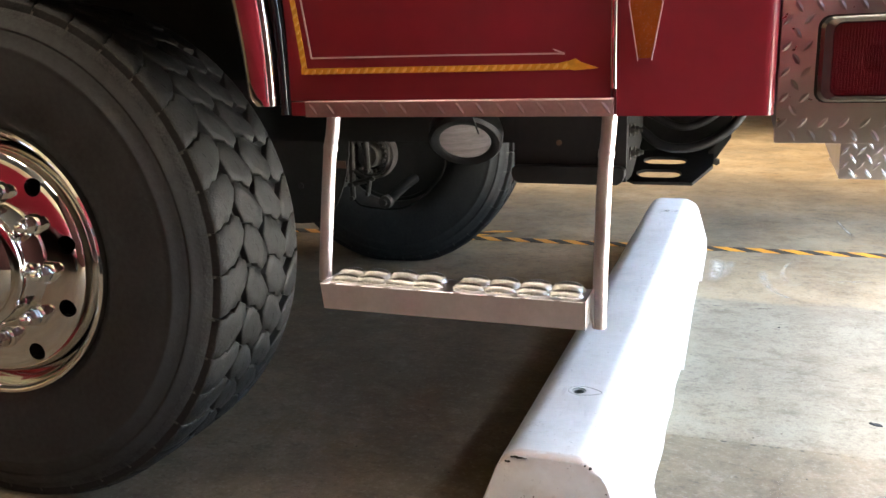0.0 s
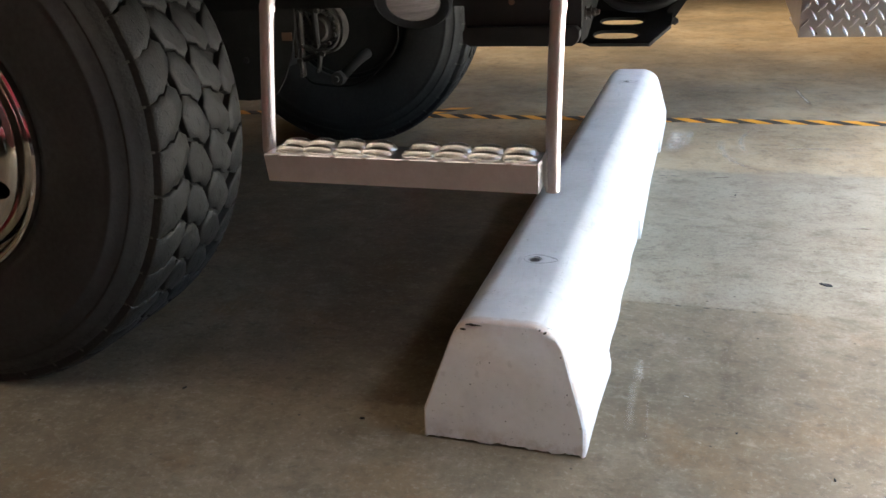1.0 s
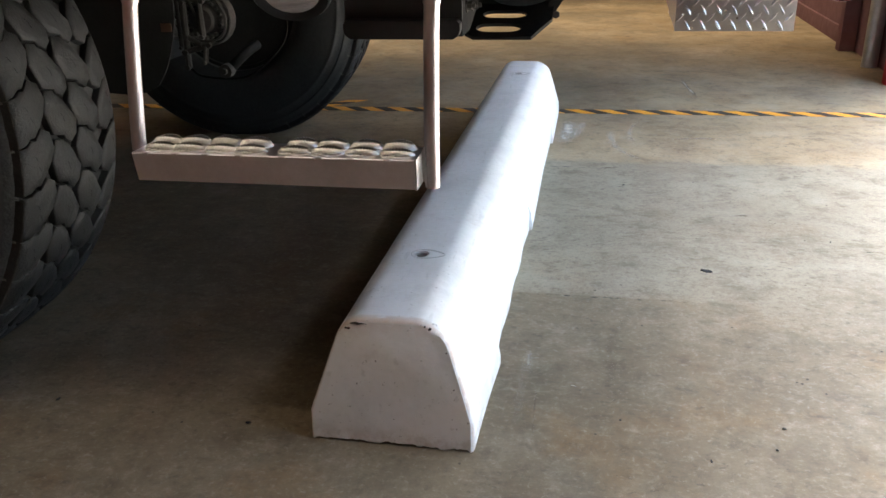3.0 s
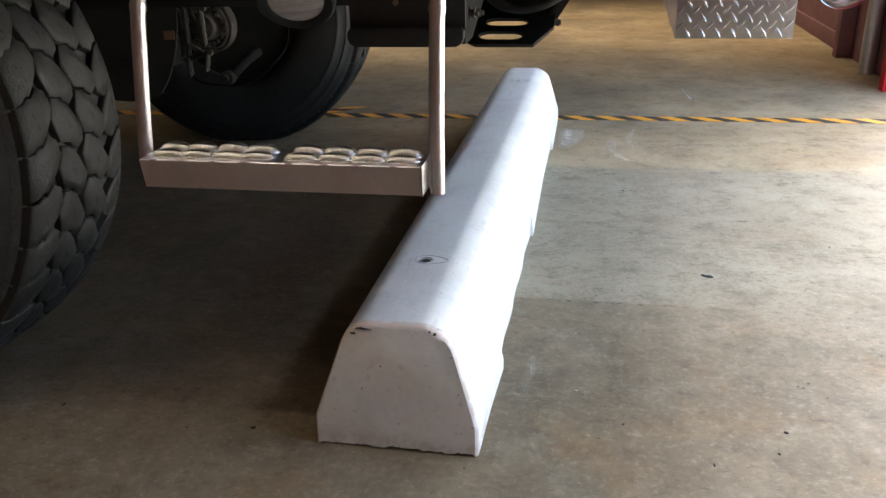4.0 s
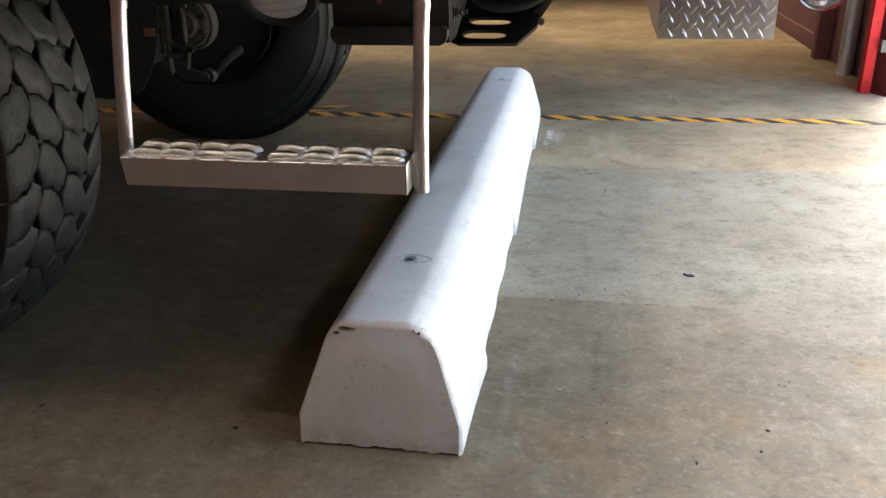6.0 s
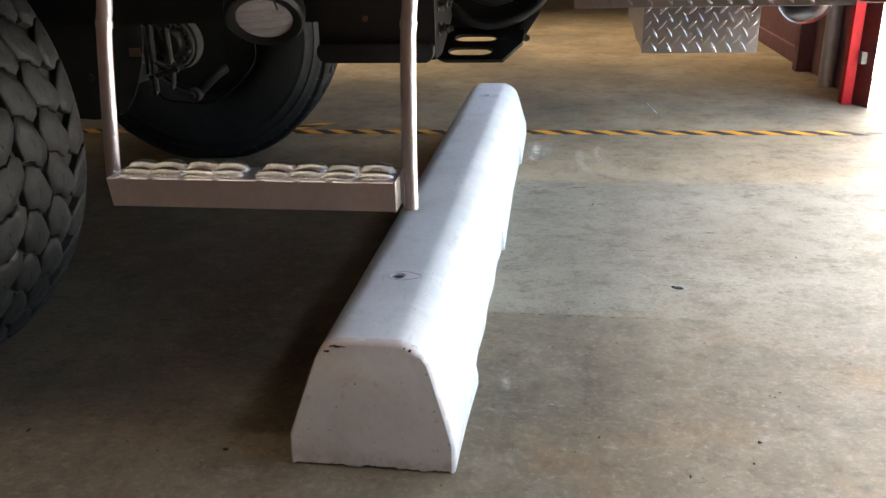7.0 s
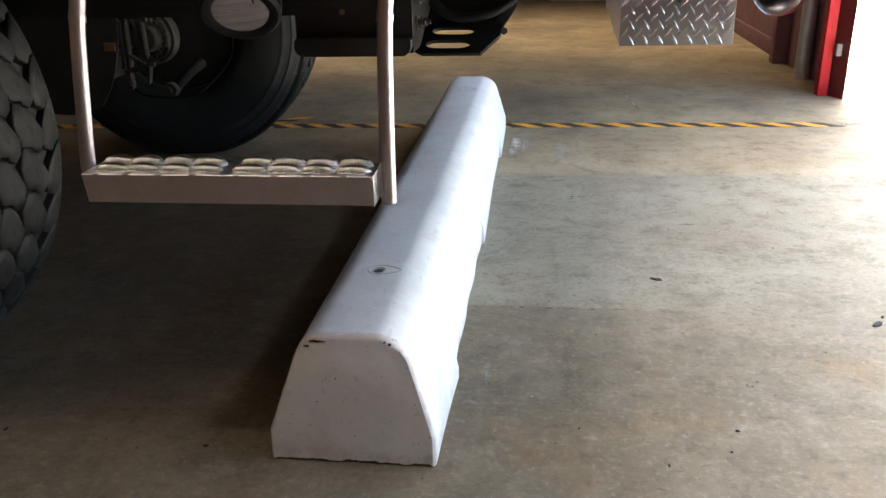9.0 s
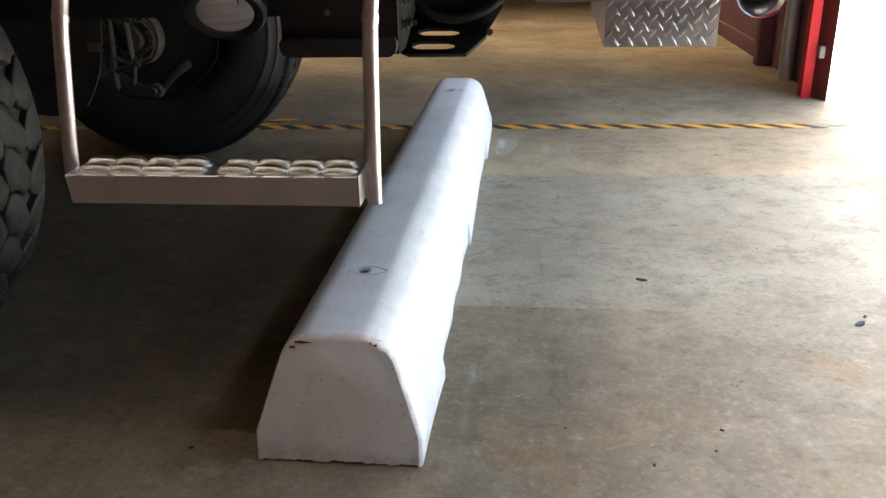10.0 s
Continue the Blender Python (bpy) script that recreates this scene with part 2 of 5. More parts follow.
M["concrete"] = floor_concrete()
M["crack"] = material("grey_crack", (0.74, 0.74, 0.76), 0.8)


def stop_paint():
    """White paint on cast concrete: brush grain, grime spots, bare pinkish wear along the end's rim."""
    mat = material("white_concrete_paint", (0.785, 0.785, 0.780), 0.5, 0, second=(0.70, 0.695, 0.685), scale=6, bump=0.16, bump_scale=45)
    n, l = mat.node_tree.nodes, mat.node_tree.links
    b = n["Principled BSDF"]
    base = b.inputs["Base Color"].links[0].from_socket
    co = n.new("ShaderNodeTexCoord")
    sep = n.new("ShaderNodeSeparateXYZ")
    l.new(co.outputs["Object"], sep.inputs[0])

    def ranged(v, lo, hi, a, c):
        m = n.new("ShaderNodeMapRange")
        m.interpolation_type = "SMOOTHSTEP"
        for key, val in (("From Min", lo), ("From Max", hi), ("To Min", a), ("To Max", c)):
            m.inputs[key].default_value = val
        l.new(v, m.inputs["Value"])
        return m.outputs[0]

    def times(a, c):
        m = n.new("ShaderNodeMath")
        m.operation = "MULTIPLY"
        l.new(a, m.inputs[0])
        l.new(c, m.inputs[1])
        return m.outputs[0]

    def over(f, a, colour):
        m = n.new("ShaderNodeMix")
        m.data_type = "RGBA"
        l.new(f, m.inputs["Factor"])
        l.new(a, m.inputs["A"])
        m.inputs["B"].default_value = (*colour, 1)
        return m.outputs["Result"]

    def grain(scale, detail, shift):
        t = n.new("ShaderNodeTexNoise")
        t.inputs["Scale"].default_value = scale
        t.inputs["Detail"].default_value = detail
        t.inputs["Roughness"].default_value = 0.7
        m = n.new("ShaderNodeMapping")
        m.inputs["Location"].default_value = (shift, shift, shift)
        l.new(co.outputs["Object"], m.inputs["Vector"])
        l.new(m.outputs[0], t.inputs["Vector"])
        return t.outputs["Fac"]

    # bare rim: where the end face turns over, in an uneven band
    rim = times(times(ranged(sep.outputs[1], 0.020, 0.034, 0.0, 1.0), ranged(sep.outputs[1], 0.042, 0.052, 1.0, 0.0)), ranged(sep.outputs[2], 0.205, 0.235, 0.0, 1.0))
    col = over(times(rim, ranged(grain(26, 5, 1.3), 0.36, 0.56, 0.0, 0.75)), base, (0.52, 0.43, 0.37))
    # the worn edge all round the end face, which leans back a little
    back = n.new("ShaderNodeMath")
    back.operation = "MULTIPLY_ADD"
    back.inputs[1].default_value = -0.1069
    l.new(sep.outputs[2], back.inputs[0])
    l.new(sep.outputs[1], back.inputs[2])
    edge = times(ranged(back.outputs[0], 0.0007, 0.0018, 0.0, 1.0), ranged(back.outputs[0], 0.008, 0.014, 1.0, 0.0))
    col = over(times(edge, ranged(grain(34, 5, 2.2), 0.34, 0.56, 0.15, 0.85)), col, (0.56, 0.45, 0.38))
    grime = ranged(grain(11, 7, 4.1), 0.56, 0.72, 0.0, 0.45)
    col = over(grime, col, (0.52, 0.49, 0.46))
    foot = times(ranged(sep.outputs[2], 0.012, 0.05, 1.0, 0.0), ranged(grain(18, 6, 8.0), 0.42, 0.62, 0.0, 0.6))
    col = over(foot, col, (0.46, 0.40, 0.34))
    worn = ranged(grain(4.5, 8, 12.0), 0.50, 0.66, 0.0, 0.40)
    col = over(worn, col, (0.55, 0.55, 0.55))
    scrape = n.new("ShaderNodeMapping")
    scrape.inputs["Scale"].default_value = (60, 9, 60)
    scrape.inputs["Rotation"].default_value = (0, 0, 0.2)
    l.new(co.outputs["Object"], scrape.inputs["Vector"])
    thin = n.new("ShaderNodeTexNoise")
    thin.inputs["Scale"].default_value = 1.0
    thin.inputs["Detail"].default_value = 6
    l.new(scrape.outputs[0], thin.inputs["Vector"])
    col = over(ranged(thin.outputs["Fac"], 0.62, 0.72, 0.0, 0.35), col, (0.46, 0.45, 0.44))
    specks = ranged(grain(95, 2, 6.0), 0.68, 0.73, 0.0, 0.7)
    col = over(specks, col, (0.30, 0.28, 0.26))
    dots = ranged(grain(210, 2, 9.0), 0.70, 0.76, 0.0, 0.55)
    col = over(dots, col, (0.36, 0.34, 0.32))
    l.new(col, b.inputs["Base Color"])
    return mat



# ---- mesh helpers ----
def box(bm, lo, hi, bev=0.0):
    v = [bm.verts.new((x, y, z)) for z in (lo[2], hi[2]) for y in (lo[1], hi[1]) for x in (lo[0], hi[0])]
    fs = [bm.faces.new([v[i] for i in q]) for q in ((0, 2, 3, 1), (4, 5, 7, 6), (0, 1, 5, 4), (2, 6, 7, 3), (0, 4, 6, 2), (1, 3, 7, 5))]
    if bev:
        es = list({e for f in fs for e in f.edges})
        bmesh.ops.bevel(bm, geom=es, offset=bev, segments=2, profile=0.7, affect="EDGES")
    return bm


def prism(bm, outline, axis, a, b, bev=0.0):
    """An outline (pairs) drawn out along an axis from a to b."""
    def place(p, d):
        q = list(p)
        q.insert(axis, d)
        return q
    one = [bm.verts.new(place(p, a)) for p in outline]
    two = [bm.verts.new(place(p, b)) for p in outline]
    fs = [bm.faces.new(one[::-1]), bm.faces.new(two)]
    k = len(outline)
    for i in range(k):
        fs.append(bm.faces.new((one[i], one[(i + 1) % k], two[(i + 1) % k], two[i])))
    bmesh.ops.recalc_face_normals(bm, faces=fs)
    if bev:
        bmesh.ops.bevel(bm, geom=list({e for f in fs for e in f.edges}), offset=bev, segments=2, profile=0.7, affect="EDGES")
    return bm


def tube(bm, pts, r, seg=14, caps=True):
    """A round bar along a line of points."""
    pts = [Vector(p) for p in pts]
    rings = []
    up = Vector((0.31, 0.57, 0.76))
    for i, p in enumerate(pts):
        d = (pts[min(i + 1, len(pts) - 1)] - pts[max(i - 1, 0)]).normalized()
        a = d.cross(up).normalized()
        b = d.cross(a)
        rings.append([bm.verts.new(p + r * (math.cos(k * math.tau / seg) * a + math.sin(k * math.tau / seg) * b)) for k in range(seg)])
    for r0, r1 in zip(rings, rings[1:]):
        for k in range(seg):
            bm.faces.new((r0[k], r0[(k + 1) % seg], r1[(k + 1) % seg], r1[k])).smooth = True
    if caps:
        bm.faces.new(rings[0][::-1])
        bm.faces.new(rings[-1])
    return bm


def lathe(bm, prof, centre, seg=64, close=False):
    """Profile of (y, r) turned round an axis that runs along y through centre (x, z)."""
    cx, cz = centre
    rings = [[bm.verts.new((cx + r * math.cos(k * math.tau / seg), y, cz + r * math.sin(k * math.tau / seg))) for k in range(seg)] for y, r in prof]
    pairs = list(zip(rings, rings[1:])) + ([(rings[-1], rings[0])] if close else [])
    for a, b in pairs:
        for k in range(seg):
            bm.faces.new((a[k], b[k], b[(k + 1) % seg], a[(k + 1) % seg])).smooth = True
    return rings


def smooth_line(pts, n=6):
    """A rounded line through points."""
    P = [Vector(p) for p in pts]
    P = [2 * P[0] - P[1]] + P + [2 * P[-1] - P[-2]]
    out = []
    for i in range(1, len(P) - 2):
        for k in range(n):
            t = k / n
            out.append(0.5 * ((2 * P[i]) + (P[i + 1] - P[i - 1]) * t + (2 * P[i - 1] - 5 * P[i] + 4 * P[i + 1] - P[i + 2]) * t * t + (3 * P[i] - P[i - 1] - 3 * P[i + 1] + P[i + 2]) * t ** 3))
    return out + [P[-2]]


def solid(name, bm, mat, fix=True):
    if fix:
        bmesh.ops.recalc_face_normals(bm, faces=bm.faces)
    me = bpy.data.meshes.new(name)
    bm.to_mesh(me)
    bm.free()
    me.materials.append(mat)
    for poly in me.polygons:
        poly.use_smooth = True
    me.set_sharp_from_angle(angle=radians(34))
    return new(name, me)


def part(name, bm, mat, parent, label=""):
    ob = solid(name, bm, mat)
    ob.parent = parent
    return tagged(ob, label)


def thing(name, label, category, place=(0, 0, 0), group="", kind=""):
    ob = new(name)
    ob.location = place
    bpy.context.view_layer.update()
    return tagged(ob, label, category, group, kind)


def lug(bm, o, u, v, n, ang, length=0.030, width=0.0072, high=0.0048):
    """One raised lozenge of a checker plate on the plane o + s u + t v, standing out along n."""
    c, s = math.cos(ang), math.sin(ang)
    a, b = u * c + v * s, v * c - u * s
    h = length / 2
    base = [o - a * h, o - a * h * 0.45 - b * width / 2, o + a * h * 0.45 - b * width / 2, o + a * h, o + a * h * 0.45 + b * width / 2, o - a * h * 0.45 + b * width / 2]
    base = [bm.verts.new(p) for p in base]
    top = [bm.verts.new(o - a * h * 0.55 + n * high), bm.verts.new(o + a * h * 0.55 + n * high)]
    for q in ((base[0], base[1], top[0]), (base[1], base[2], top[1], top[0]), (base[2], base[3], top[1]), (base[3], base[4], top[1]), (base[4], base[5], top[0], top[1]), (base[5], base[0], top[0])):
        bm.faces.new(q).smooth = True


def lugs(bm, o, u, v, n, wide, high, pitch=0.0205, skip=None, length=0.030, ratio=1.8):
    """Fill a rectangle with lozenges of alternating lean."""
    o, u, v, n = Vector(o), Vector(u), Vector(v), Vector(n)
    wide_pitch, row = pitch * ratio, pitch * 0.9
    for j in range(int(high / row) + 1):
        for i in range(int(wide / wide_pitch) + 1):
            s, t = (i + (0.3 if j % 2 else 0.8)) * wide_pitch, (j + 0.55) * row
            if s > wide - 0.008 or s < 0.008 or t > high - 0.008 or (skip and skip(s, t)):
                continue
            lug(bm, o + u * s + v * t + n * 0.0002, u, v, n, radians(48 if j % 2 else 122), length)


# ---- the hall ----
FRONT = 2.14      # inner face of the front wall
NEAR, FAR_JAMB = -0.45, 3.47
bm = bmesh.new()
bmesh.ops.create_grid(bm, x_segments=2, y_segments=2, size=300)
floor = tagged(solid("floor", bm, M["concrete"]), "worn smooth brown-grey concrete garage floor", "floor", kind="structure")

# added slab, made paler than the floor to bounce more sun indoors
apron = tagged(solid("pavement", box(bmesh.new(), (FRONT + 0.30, -9.0, -0.2), (16.0, 14.0, 0.004)), material("pale_apron_concrete", (0.70, 0.68, 0.65), 0.8, 0, spots=0.15, scale=3, bump=0.2)), "pale sunlit concrete apron outside the bay doors", "pavement", kind="structure")


def wall(name, lo, hi, label, mat):
    return tagged(solid(name, box(bmesh.new(), lo, hi), M[mat]), label, "wall", kind="structure")


wall("wall_front_a", (FRONT, FAR_JAMB + 0.15, 0), (FRONT + 0.03, 12.0, 4.6), "dark red painted wall beside the open bay door", "wall_red")
wall("wall_front_b", (FRONT, -8.0, 0), (FRONT + 0.03, NEAR, 4.6), "dark red painted wall between the bay doors", "wall_red")
wall("wall_front_c", (FRONT, NEAR, 3.4), (FRONT + 0.03, FAR_JAMB + 0.15, 4.6), "red painted wall over the open bay door", "wall_red")
wall("wall_side_a", (-14.0, 12.0, 0), (FRONT + 0.25, 12.2, 4.6), "cream painted side wall", "cream")
wall("wall_side_b", (-14.0, -8.2, 3.4), (FRONT + 0.25, -8.0, 4.6), "cream painted side wall over a red lower band", "cream")
# unseen side wall: grey and red are picked for reflections and bounced light
wall("wall_side_d", (0.3, -8.2, 0), (FRONT + 0.25, -7.99, 3.4), "unseen end of the side wall, grey for neutral reflections", "bounce_grey")
wall("wall_side_c", (-14.0, -8.2, 0), (0.299, -7.99, 3.4), "unseen lower side wall, red for mirrored and bounced light", "bounce_red")
wall("wall_back", (-14.2, -8.2, 0), (-14.0, 12.2, 4.6), "cream painted back wall", "cream")
tagged(solid("ceiling", box(bmesh.new(), (-14.2, -8.2, 4.6), (FRONT + 0.25, 12.2, 4.75)), M["roof_deck"]), "plain dark roof deck", "ceiling", kind="structure")

# ---- fill lamps added under the roof, out of view ----
def fill_lamp(x, y, power=LAMP_POWER, tone=(1.0, 0.82, 0.66), skirt=4.495):
    """An unseen fill lamp in a trough; its side skirts reach down to the height skirt and cut off the light that would
    leave at a shallow angle.
    """
    root = thing("fill_light", "unseen warm trough light added under the roof as fill", "ceiling light", group="ceiling lights")
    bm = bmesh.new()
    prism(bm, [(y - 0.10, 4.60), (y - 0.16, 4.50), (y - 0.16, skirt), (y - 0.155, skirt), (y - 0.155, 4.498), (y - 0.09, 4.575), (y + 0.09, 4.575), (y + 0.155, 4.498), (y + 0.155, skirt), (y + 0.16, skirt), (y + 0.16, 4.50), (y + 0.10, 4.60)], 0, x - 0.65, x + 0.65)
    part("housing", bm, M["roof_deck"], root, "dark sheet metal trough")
    data = bpy.data.lights.new("fill_tube", "AREA")
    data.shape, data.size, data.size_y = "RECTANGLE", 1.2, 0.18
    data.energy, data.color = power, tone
    lamp_ob = new("fill_tube", data)
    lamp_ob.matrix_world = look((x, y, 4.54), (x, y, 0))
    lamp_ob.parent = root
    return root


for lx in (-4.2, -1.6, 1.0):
    fill_lamp(lx, -0.8, 1.45 * LAMP_POWER)
# warm fill for the far bay's floor
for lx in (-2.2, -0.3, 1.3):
    fill_lamp(lx, 6.2, 9.0 * LAMP_POWER, (1.0, 0.79, 0.57), 4.14)
# fill for the back of the hall, which the chrome mirrors
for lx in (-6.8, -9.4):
    fill_lamp(lx, -0.8, 2.0 * LAMP_POWER)

# ---- steel round the bay door ----
post = thing("door_track", "bright red steel door track bolted beside the open bay door", "door track")
part("track_face", box(bmesh.new(), (2.032, 3.490, 0), (2.083, 3.498, 4.0), 0.001), M["post_red"], post)
part("track_return", box(bmesh.new(), (2.032, 3.4985, 0), (2.038, 3.56, 4.0), 0.001), M["post_red"], post)
for k in range(6):
    bm = bmesh.new()
    tube(bm, [(2.058, 3.490, 0.06 + 0.16 * k), (2.058, 3.486, 0.06 + 0.16 * k)], 0.0045, 10)
    part("bolt", bm, M["dirty"], post, "small dark bolt")
jamb = thing("door_jamb", "dark red steel jamb of the open bay door", "door jamb", kind="structure")
part("jamb_plate", prism(bmesh.new(), [(2.086, 3.50), (2.138, 3.395), (2.1385, 3.619), (2.086, 3.619)], 2, 0, 4.1), material("dark_maroon_steel", (0.115, 0.022, 0.021), 0.5, 0, spots=0.35, scale=8), jamb)
part("latch_plate", box(bmesh.new(), (2.086, 3.446, 0.226), (2.120, 3.500, 0.290), 0.002), material("dull_latch_steel", (0.22, 0.21, 0.20), 0.6, 0.3, spots=0.3, scale=40), jamb, "small galvanised latch plate")
bm = bmesh.new()
tube(bm, [(2.09, 4.03, 0.0), (2.09, 4.03, 4.5)], 0.045, 24)
tagged(solid("wall_pipe", bm, M["galv"]), "upright grey steel pipe beside the red wall", "pipe")
tagged(solid("wall_column", box(bmesh.new(), (2.045, 4.56, 0), (2.139, 4.66, 4.6), 0.004), M["wall_red"]), "dark red painted steel column against the wall", "column")
bm = bmesh.new()
box(bm, (2.118, 4.67, 0), (2.1395, 9.39, 0.11), 0.003)
tagged(solid("baseboard", bm, M["wall_red"]), "dark red base strip along the wall", "baseboard", kind="structure")

# ---- wheel stop ----
CL = 2.74


def wheel_stop():
    """A bar of six-sided section, lofted through many stations so that its edges are worn and its lower lip is chipped."""
    root = thing("wheel_stop", "white painted concrete wheel stop bar, chipped and scuffed", "wheel stop")
    W = 0.33

    def lip(y):
        if y < 0.335:
            return 0.010 * (y / 0.335) ** 2
        if y < 1.170:
            return -0.004 + 0.002 * math.sin(y * 23)
        if y < 2.19:
            return max(-0.004, 0.008 - 0.018 * (y - 1.17))
        return 0.007 - 0.006 * (y - 2.19) / 0.5

    def section(y, inset):
        pts = [(0.0, 0.0), (0.0, 0.030), (0.0, 0.060)]
        pts += [(0.0 + 0.066 * k / 4, 0.060 + 0.180 * k / 4) for k in (1, 2, 3)]
        for k in range(7):
            a = radians(160 - 70 * k / 6)
            pts.append((0.1159 + 0.060 * math.cos(a), 0.202 + 0.060 * math.sin(a)))
        # the top falls away gently before it turns down into the side that faces the door
        pts += [(0.150, 0.262), (0.178, 0.262), (0.214, 0.262), (0.224, 0.2608), (0.235, 0.2573), (0.254, 0.2485), (0.270, 0.2370), (0.281, 0.2235), (0.288, 0.206)]
        pts += [(W - 0.042 * k / 4, 0.060 + 0.146 * k / 4) for k in (3, 2, 1)]
        e = lip(y)
        pts += [(W + e * 0.4, 0.060), (W + e, 0.026), (W + e, 0.0)]
        # underside, ragged where it shows at the ends
        for k in range(1, 48):
            u = k / 48
            rag = 0.0045 + 0.0055 * noise.noise((u * 9, 3.1, 0)) + 0.0035 * noise.noise((u * 41, 7.7, 0)) if inset > 0 else 0.0012
            pts.append(((W + e) * (1 - u), max(0.0008, rag)))
        out = []
        for i, (x, z) in enumerate(pts):
            n = noise.noise((x * 9, y * 7, z * 9)) * 0.0016 + noise.noise((x * 40, y * 40, z * 40)) * 0.0006
            x, z = x + n * (z > 0.02) + (0.165 - x) / 0.165 * inset, z + (n if 0.02 < z else 0) - inset * (z > 0.24)
            out.append((x, max(z, 0.0006)))
        return out

    ys = [0.0, 0.003, 0.008]
    y = 0.03
    while y < CL - 0.02:
        ys.append(y)
        y += 0.0275
    ys += [0.3345, 0.3355, 1.169, 1.171, 2.189, 2.191, CL - 0.008, CL - 0.003, CL]
    ys.sort()
    bm = bmesh.new()
    rows = []
    for y in ys:
        d = min(y, CL - y)
        inset = 0.0065 if d < 0.001 else 0.0028 if d < 0.004 else 0.0006 if d < 0.01 else 0.0
        lean = max(0.0, 1 - d / 0.25)
        way = 1 if y < CL / 2 else -1
        rows.append([bm.verts.new((x, y + way * lean * 0.028 * z / 0.262, z)) for x, z in section(y, inset)])
    k = len(rows[0])
    for a, b in zip(rows, rows[1:]):
        for i in range(k):
            f = bm.faces.new((a[i], b[i], b[(i + 1) % k], a[(i + 1) % k]))
            f.smooth = True
    bm.faces.new(rows[0])
    bm.faces.new(rows[-1][::-1])
    bar = part("bar", bm, stop_paint(), root)
    bm = bmesh.new()
    for y in (0.346, 2.392):
        tube(bm, [(0.163, y, 0.20), (0.163, y, 0.30)], 0.0165, 24)
    cutter = solid("cutter", bm, M["black"])
    mod = bar.modifiers.new("holes", "BOOLEAN")
    mod.object = cutter
    mod.solver = "EXACT"
    bpy.context.view_layer.update()
    me = bpy.data.meshes.new_from_object(bar.evaluated_get(bpy.context.evaluated_depsgraph_get()))
    bar.modifiers.remove(mod)
    me.set_sharp_from_angle(angle=radians(34))
    bar.data = me
    bpy.data.objects.remove(cutter)
    for y in (0.346, 2.392):
        bm = bmesh.new()
        lathe_pts = [(0.2590, 0.0163), (0.2590, 0.0115), (0.215, 0.0115)]
        rings = [[bm.verts.new((0.163 + r * math.cos(t * math.tau / 20), y + r * math.sin(t * math.tau / 20), z)) for t in range(20)] for z, r in lathe_pts]
        for a, b in zip(rings, rings[1:]):
            for i in range(20):
                bm.faces.new((a[i], a[(i + 1) % 20], b[(i + 1) % 20], b[i]))
        bm.faces.new([bm.verts.new(v.co + Vector((0, 0, 0.004))) for v in rings[-1]])
        part("anchor_sleeve", bm, M["galv"], root, "steel sleeve of the anchor hole")
    for y in (0.346, 2.392):
        bm = bmesh.new()
        ringp = []
        for k in range(28):
            a = math.tau * k / 28
            far = 0.030 + 0.016 * max(0, math.cos(a)) ** 3
            ringp.append((0.165 + far * math.cos(a) + 0.004, y + 0.024 * math.sin(a), 0.2622))
        tube(bm, ringp + [ringp[0]], 0.0009, 6, False)
        part("paint_ridge", bm, M["galv"], root, "greyish ridge of old paint round the anchor hole")
    # dark chips broken out along the top of the end face
    random.seed(5)
    for x, w, z in ((0.086, 0.012, 0.2425), (0.107, 0.034, 0.2530), (0.246, 0.0065, 0.2500), (0.236, 0.004, 0.2545), (0.277, 0.0035, 0.205), (0.291, 0.003, 0.13), (0.139, 0.003, 0.178), (0.100, 0.003, 0.128), (0.172, 0.003, 0.058)):
        bm = bmesh.new()
        m = 26 if w > 0.02 else 11
        edge = []
        for i in range(m):
            a = i * math.tau / m
            tall = 0.0030 * (1.0 - 0.75 * (0.5 + 0.5 * math.cos(a))) if w > 0.02 else 0.0024 if w > 0.005 else 0.0015
            edge.append(bm.verts.new((x + w * 0.5 * math.cos(a) * random.uniform(0.85, 1.08), 0.0035 + 0.028 * z / 0.262, z + tall * math.sin(a) * random.uniform(0.3, 1.25))))
        back = [bm.verts.new(v.co + Vector((0, -0.0050 if z > 0.24 else -0.0042, 0.0))) for v in edge]
        for i in range(m):
            bm.faces.new((edge[i], edge[(i + 1) % m], back[(i + 1) % m], back[i]))
        bm.faces.new(back)
        part("chip", bm, M["dirty"], root, "dark chip in the paint")
    # hairline cracks on the sloping side that faces the door
    side = lambda y, z: (0.3305 - 0.0445 * (z - 0.060) / 0.148 + 0.0004, y, z)
    for run in (((0.085, 0.206), (0.070, 0.196), (0.066, 0.182), (0.052, 0.166)), ((0.225, 0.206), (0.210, 0.190), (0.200, 0.172), (0.180, 0.148))):
        bm = bmesh.new()
        tube(bm, smooth_line([side(y, z) for y, z in run], 4), 0.00038, 5)
        part("crack", bm, M["crack"], root, "hairline crack in the paint")
    return root


wheel_stop()

